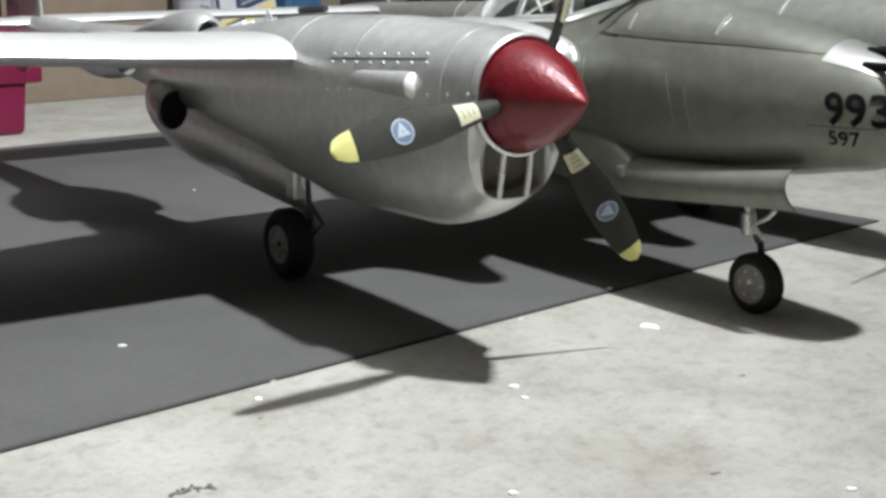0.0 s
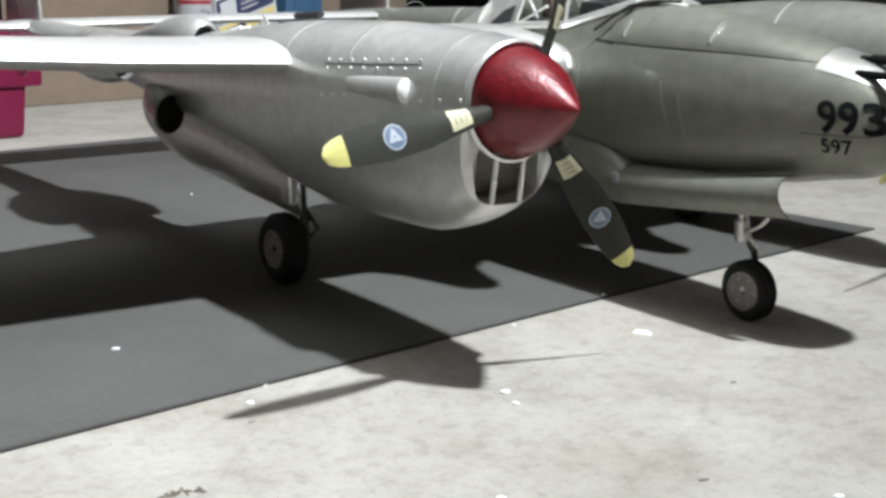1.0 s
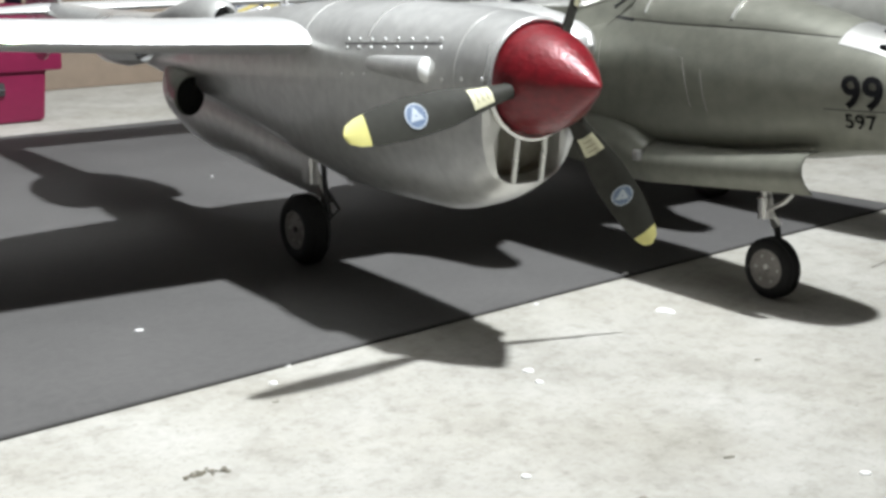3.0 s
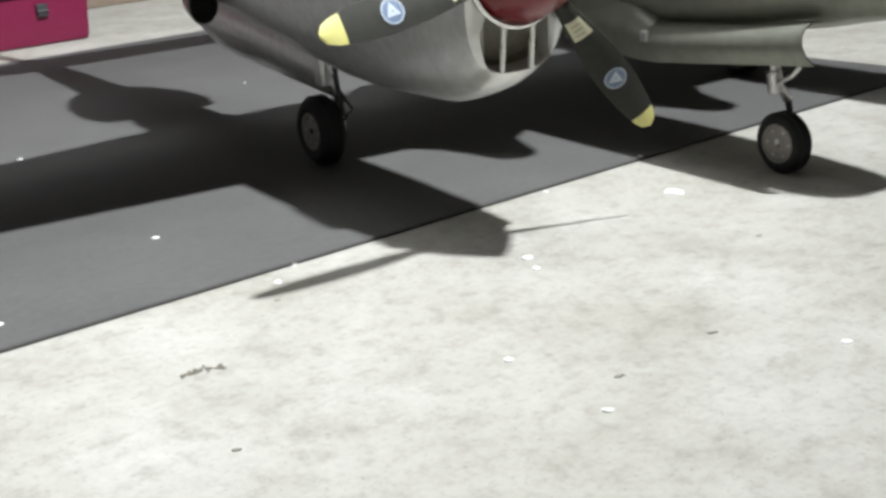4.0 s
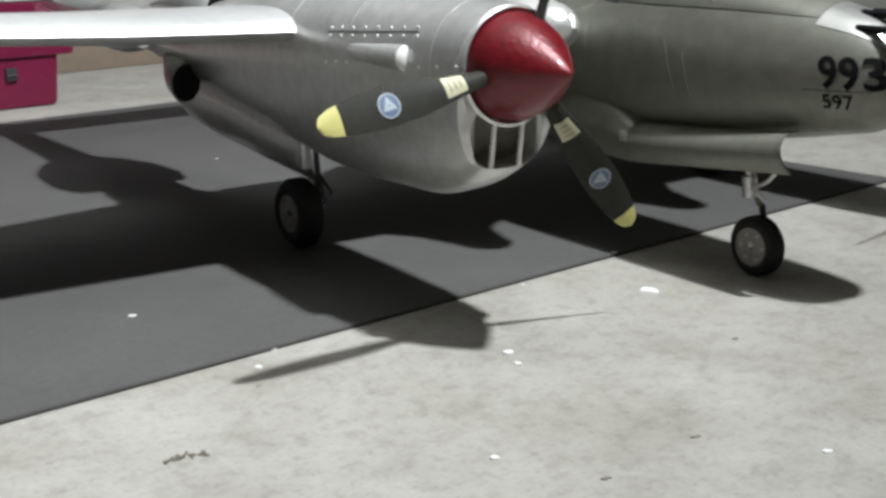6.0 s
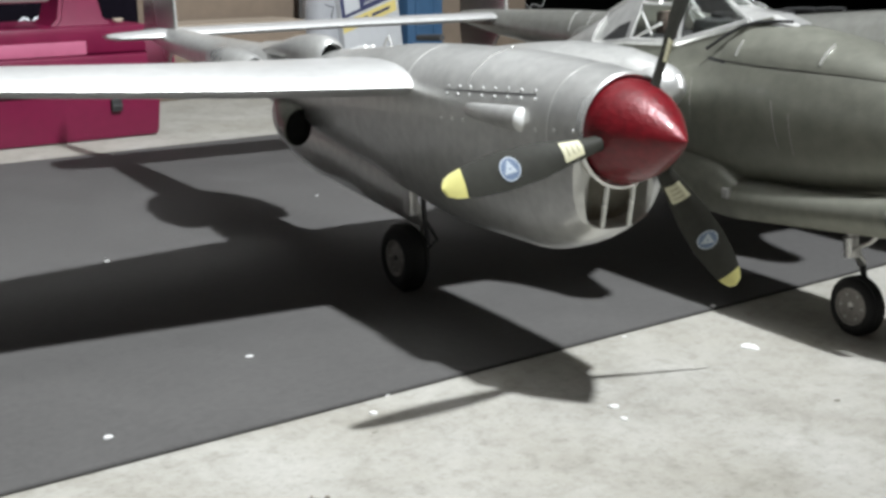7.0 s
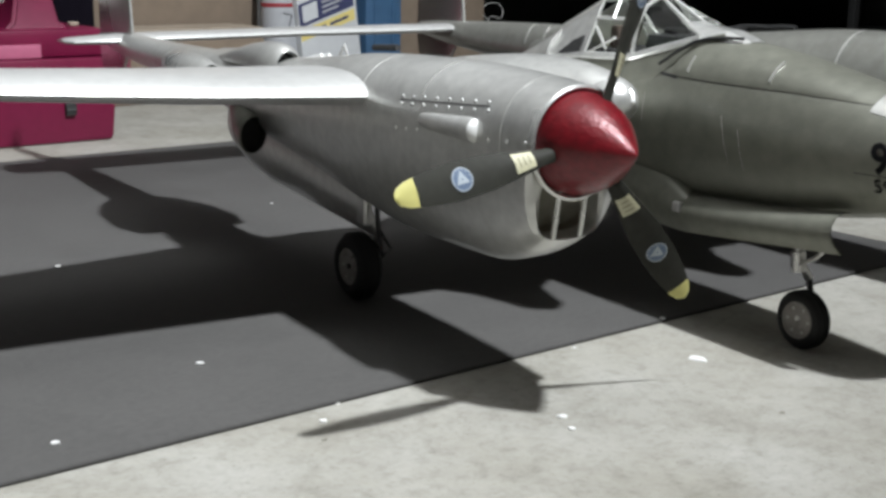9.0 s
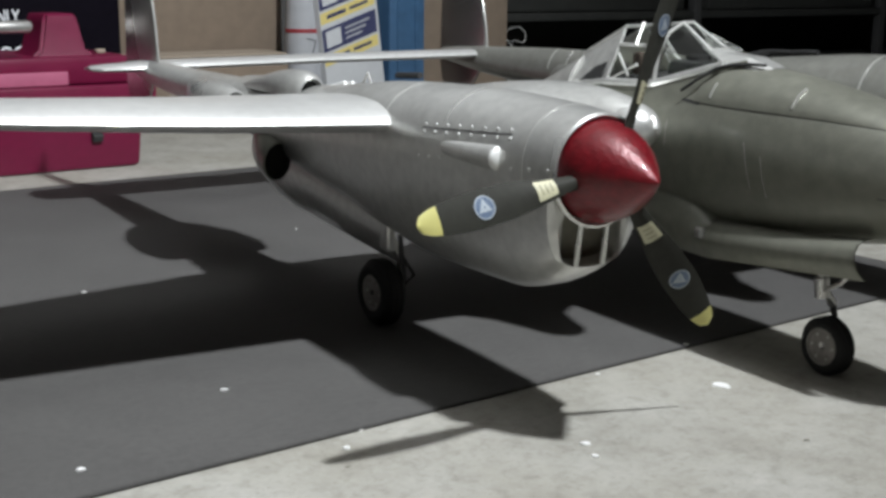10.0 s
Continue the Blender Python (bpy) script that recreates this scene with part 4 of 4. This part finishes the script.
thing("glue_tin", lathe([(0.0, 0.0001), (0.0, 0.009), (0.004, 0.010), (0.006, 0.008), (0.006, 0.0001)], "z", 20), CARD_LIT_AND_TAN, "small tan tin standing on the red case", "tin", in_room(0.935, 2.20, 0.2005))

carton = holder("printed_carton", "tall black printed carton with white letters behind the red case", "carton", in_room(0.83, 2.62))
bm = block(bmesh.new(), -0.26, 0.24, -0.2, 0.2, 0.0005, 0.52, 0.004)
part("carton_body", bm, BAG_BLACK, carton)
part("carton_flap", block(bmesh.new(), -0.255, 0.235, -0.2, 0.0, 0.5205, 0.524, 0.001), BAG_BLACK, carton)
lettering("NLY", 0.026, WHITE, "carton_letters", carton, lambda a, b: Vector((-0.007 + a * 0.62, -0.2012, 0.2455 + b)), "white printed letters")
lettering("OC", 0.026, WHITE, "carton_letters", carton, lambda a, b: Vector((-0.005 + a * 0.85, -0.2012, 0.176 + b)), "white printed letters")


def cardboard_box(u, v, z, w, d, h, turn, label, tape=True):
    box = holder("cardboard_box", label, "box", in_room(u, v, z, turn), "boxes along the wall")
    part("box_body", block(bmesh.new(), -w / 2, w / 2, -d / 2, d / 2, 0.0005, h, 0.004), CARD, box)
    # Flaps paler than the body: lamplight on the top is painted in.
    for s in (-1, 1):
        part("box_flap", block(bmesh.new(), -w / 2 + 0.002, w / 2 - 0.002, s * d / 4 - d / 4 + 0.001, s * d / 4 + d / 4 - 0.001, h + 0.0002, h + 0.004, 0.001), CARD_LIT_AND_TAN, box, "cardboard flap with lamplight put into its colour")
    if tape:
        part("packing_tape", block(bmesh.new(), -w / 2 - 0.0004, w / 2 + 0.0004, -0.025, 0.025, h + 0.0042, h + 0.0048), CARD_LIT_AND_TAN, box)
    return box


cardboard_box(1.335, 2.636, 0, 0.41, 0.16, 0.158, 0, "low brown cardboard box with lamplight painted on its flaps, on the concrete")
cardboard_box(1.335, 2.90, 0, 0.58, 0.34, 0.62, 0, "tall plain brown cardboard box standing behind a low one")
cardboard_box(2.16, 2.86, 0, 0.36, 0.30, 0.55, 0, "brown cardboard box standing beside a blue bin")

jug = holder("white_jug", "greyish white plastic bottle with a dark red band", "bottle", in_room(1.622, 2.62))
part("bottle_body", lathe([(0.0005, 0.0001), (0.0005, 0.043), (0.004, 0.046), (0.19, 0.046), (0.205, 0.0445), (0.26, 0.042), (0.36, 0.040), (0.40, 0.030), (0.42, 0.016), (0.44, 0.015)], "z", 36), BOTTLE, jug)
part("band", lathe([(0.205, 0.0452), (0.2055, 0.0462), (0.2135, 0.0458), (0.214, 0.0448)], "z", 36), BAND, jug, "dark red band round the bottle")
part("cap", lathe([(0.43, 0.017), (0.455, 0.017), (0.458, 0.014), (0.458, 0.0001)], "z", 24), BAND, jug)
part("bottle_label", lathe([(0.08, 0.0463), (0.195, 0.0463)], "z", 36), BOTTLE, jug, "pale grey label")
part("label_mark", tube([(-0.018, -0.0448, 0.192), (0.004, -0.0474, 0.186), (-0.002, -0.0476, 0.168), (-0.008, -0.0472, 0.140)], 0.0012, 6), DARK, jug, "thin dark bent line")

# label box, leaning
lb = holder("label_box", "white retail box with navy and yellow printed stripes, leaning", "box", in_room(1.735, 2.60, 0.005, 0) @ pose(0, 0, 0, 0, -7, 0))
part("box_body", block(bmesh.new(), -0.080, 0.088, -0.045, 0.045, 0.0, 0.42, 0.003), PAPER, lb)


def stripe(name, x0, x1, z0, z1, slant, material, proud, label=""):
    bm = bmesh.new()
    y = -0.0452 - proud
    vs = [bm.verts.new((x, yy, z + slant * x)) for yy in (y, y + proud * 0.8) for x, z in ((x0, z0), (x1, z0), (x1, z1), (x0, z1))]
    for f in ((0, 1, 2, 3), (7, 6, 5, 4), (0, 4, 5, 1), (1, 5, 6, 2), (2, 6, 7, 3), (3, 7, 4, 0)):
        bm.faces.new([vs[k] for k in f])
    bmesh.ops.recalc_face_normals(bm, faces=bm.faces)
    return part(name, bm, material, lb, label, False)


SL = 0.20
for z in (0.178, 0.277, 0.376):
    stripe("navy_stripe", -0.078, 0.080, z, z + 0.054, SL, NAVY, 0.0005, "navy printed stripe")
    stripe("yellow_stripe", -0.078, 0.080, z - 0.033, z - 0.006, SL, LABEL_YELLOW, 0.0005, "yellow printed stripe")
    stripe("picture_panel", -0.068, -0.025, z + 0.008, z + 0.047, SL, PAPER, 0.0009, "pale printed picture")
    for k in range(3):
        stripe("text_bar", -0.012, 0.060 - 0.012 * k, z + 0.036 - 0.012 * k, z + 0.041 - 0.012 * k, SL, BOTTLE, 0.0009)
    stripe("text_bar", -0.060, -0.005, z - 0.024, z - 0.015, SL, NAVY, 0.0009)
    stripe("text_bar", 0.006, 0.060, z - 0.023, z - 0.016, SL, NAVY, 0.0009)

bin_ = holder("blue_bin", "faded blue plastic bin standing against cardboard", "bin", in_room(1.915, 2.66))
bm = block(bmesh.new(), -0.056, 0.056, -0.06, 0.10, 0.0005, 0.46, 0.010)
part("bin_body", bm, BLUE, bin_)
part("bin_rim", block(bmesh.new(), -0.060, 0.060, -0.064, 0.104, 0.455, 0.475, 0.006), BLUE, bin_)
for x in (-0.028, 0.028):
    part("bin_rib", block(bmesh.new(), x - 0.004, x + 0.004, -0.0635, -0.058, 0.02, 0.45, 0.002), BLUE, bin_)

shelf = holder("storage_shelf", "black storage shelf in deep shade along the wall", "shelf", in_room(3.75, 3.12))
for z in (0.02, 0.205, 0.70, 1.10):
    part("shelf_board", block(bmesh.new(), -1.35, 1.35, -0.22, 0.22, z, z + 0.025, 0.004), SHELF_BLACK, shelf)
for x in (-1.34, -0.40, 0.68, 1.34):
    part("shelf_post", block(bmesh.new(), x - 0.018, x + 0.018, -0.222, -0.19, 0.0005, 1.15, 0.004), POST, shelf, "dark grey shelf post")
part("back_panel", block(bmesh.new(), -1.35, 1.35, 0.20, 0.22, 0.03, 1.12), SHELF_BLACK, shelf)
for x0, x1, z0, h in ((-1.28, -0.46, 0.232, 0.36), (-0.34, 0.60, 0.232, 0.34), (0.73, 1.28, 0.232, 0.38)):
    thing("black_crate", block(bmesh.new(), x0, x1, -0.215, 0.17, z0, z0 + h, 0.012), SHELF_BLACK, "black plastic crate stored on a shelf", "crate", in_room(3.75, 3.12), "crates on the shelf")


def wire(points, r, label):
    pts = [Vector(p) for p in points]
    fine = []
    for i in range(len(pts) - 1):
        p0, p1, p2, p3 = pts[max(i - 1, 0)], pts[i], pts[i + 1], pts[min(i + 2, len(pts) - 1)]
        for k in range(8):
            t = k / 8
            fine.append(0.5 * ((2 * p1) + (p2 - p0) * t + (2 * p0 - 5 * p1 + 4 * p2 - p3) * t * t + (3 * p1 - p0 - 3 * p2 + p3) * t**3))
    return thing("loose_wire", tube(fine + [pts[-1]], r, 6), WIRE, label, "wire", ROOM.copy(), "loose wires")


wire([(2.30, 2.80, 0.004), (2.305, 2.80, 0.12), (2.322, 2.80, 0.160), (2.36, 2.80, 0.170), (2.395, 2.80, 0.178), (2.41, 2.80, 0.15), (2.42, 2.79, 0.004)], 0.0017, "thin white wire bent up from the floor")
wire([(2.34, 2.81, 0.004), (2.345, 2.81, 0.20), (2.357, 2.81, 0.184), (2.38, 2.81, 0.172), (2.404, 2.81, 0.160), (2.41, 2.81, 0.004)], 0.0015, "short white wire crossing another")
wire([(2.45, 2.82, 0.004), (2.452, 2.82, 0.13), (2.425, 2.82, 0.165), (2.44, 2.82, 0.188), (2.48, 2.82, 0.193), (2.505, 2.82, 0.172), (2.495, 2.82, 0.148), (2.452, 2.82, 0.145), (2.46, 2.82, 0.004)], 0.0012, "coiled thin grey wire on the floor")
wire([(2.37, 2.82, 0.004), (2.36, 2.82, 0.19), (2.372, 2.84, 0.25), (2.368, 2.86, 0.34), (2.40, 2.87, 0.20), (2.41, 2.86, 0.004)], 0.0012, "tall loop of thin grey wire")


# ---- small things on the floor ----
def chip(x, y, z, length, width, turn):
    bm = bmesh.new()
    n = 9
    random.seed(int(1e4 * (x + 3 * y)) & 0xFFFF)
    ring = []
    for k in range(n):
        a = 2 * math.pi * k / n
        f = random.uniform(0.75, 1.1)
        ring.append((length / 2 * f * math.cos(a), width / 2 * f * math.sin(a)))
    rows = [[Vector((px, py, 0)) for px, py in ring], [Vector((px * 0.9, py * 0.9, 0.0012)) for px, py in ring]]
    return thing("paint_chip", ring_loft(rows), CHIP_AND_GLINT, "small white chip lying on the floor", "chip", pose(x, y, z, 0, 0, turn), "white chips")


FLOOR_CHIPS = [(0.174, 1.076, 0.021, 0.013, -30), (0.054, 0.922, 0.009, 0.007, 20), (0.061, 0.898, 0.007, 0.006, -40), (-0.122, 0.929, 0.007, 0.004, 10), (-0.125, 0.891, 0.007, 0.006, 30),
               (0.243, 0.748, 0.009, 0.005, 5), (0.046, 0.738, 0.006, 0.005, 0), (0.101, 0.667, 0.007, 0.004, -10), (0.067, 1.093, 0.005, 0.003, 10)]
MAT_CHIPS = [(-0.250, 1.003, 0.007, 0.0045, 20), (-0.304, 0.821, 0.008, 0.0055, 45), (-0.489, 1.302, 0.006, 0.006, 0), (-0.333, 1.674, 0.0035, 0.0035, 0), (0.154, 1.189, 0.005, 0.006, 60)]
for x, y, a, b, turn in FLOOR_CHIPS:
    chip(x, y, 0.0002, a, b, turn)
for x, y, a, b, turn in MAT_CHIPS:
    chip(x, y, 0.0026, a, b, turn)


def litter(x, y, spread, count, seed, material=DIRT):
    """A scatter of crumbs of dry dirt."""
    random.seed(seed)
    bm = bmesh.new()
    for k in range(count):
        f = random.uniform(-1, 1)
        px, py = spread * f, spread * 0.28 * random.gauss(0, 0.6) + 0.25 * spread * f
        r = random.uniform(0.0004, 0.0014)
        bmesh.ops.create_icosphere(bm, subdivisions=1, radius=r, matrix=Matrix.Translation((px, py, r * 0.3)) @ Matrix.Diagonal((random.uniform(1, 2.2), 1, 0.5, 1)))
    return thing("dirt_crumbs", bm, material, "scatter of dry crumbs on the concrete", "dirt", pose(x, y, 0.0002, 0, 0, 10), "dirt crumbs", "stuff")


litter(-0.139, 0.738, 0.013, 46, 3)
for k, (x, y, spread) in enumerate([(-0.093, 0.634, 0.0014), (-0.118, 0.855, 0.0014), (0.225, 0.952, 0.002), (0.169, 0.770, 0.002), (0.111, 0.712, 0.0045)]):
    litter(x, y, spread, 6 if spread < 0.0022 else 9, 10 + k, DUST)
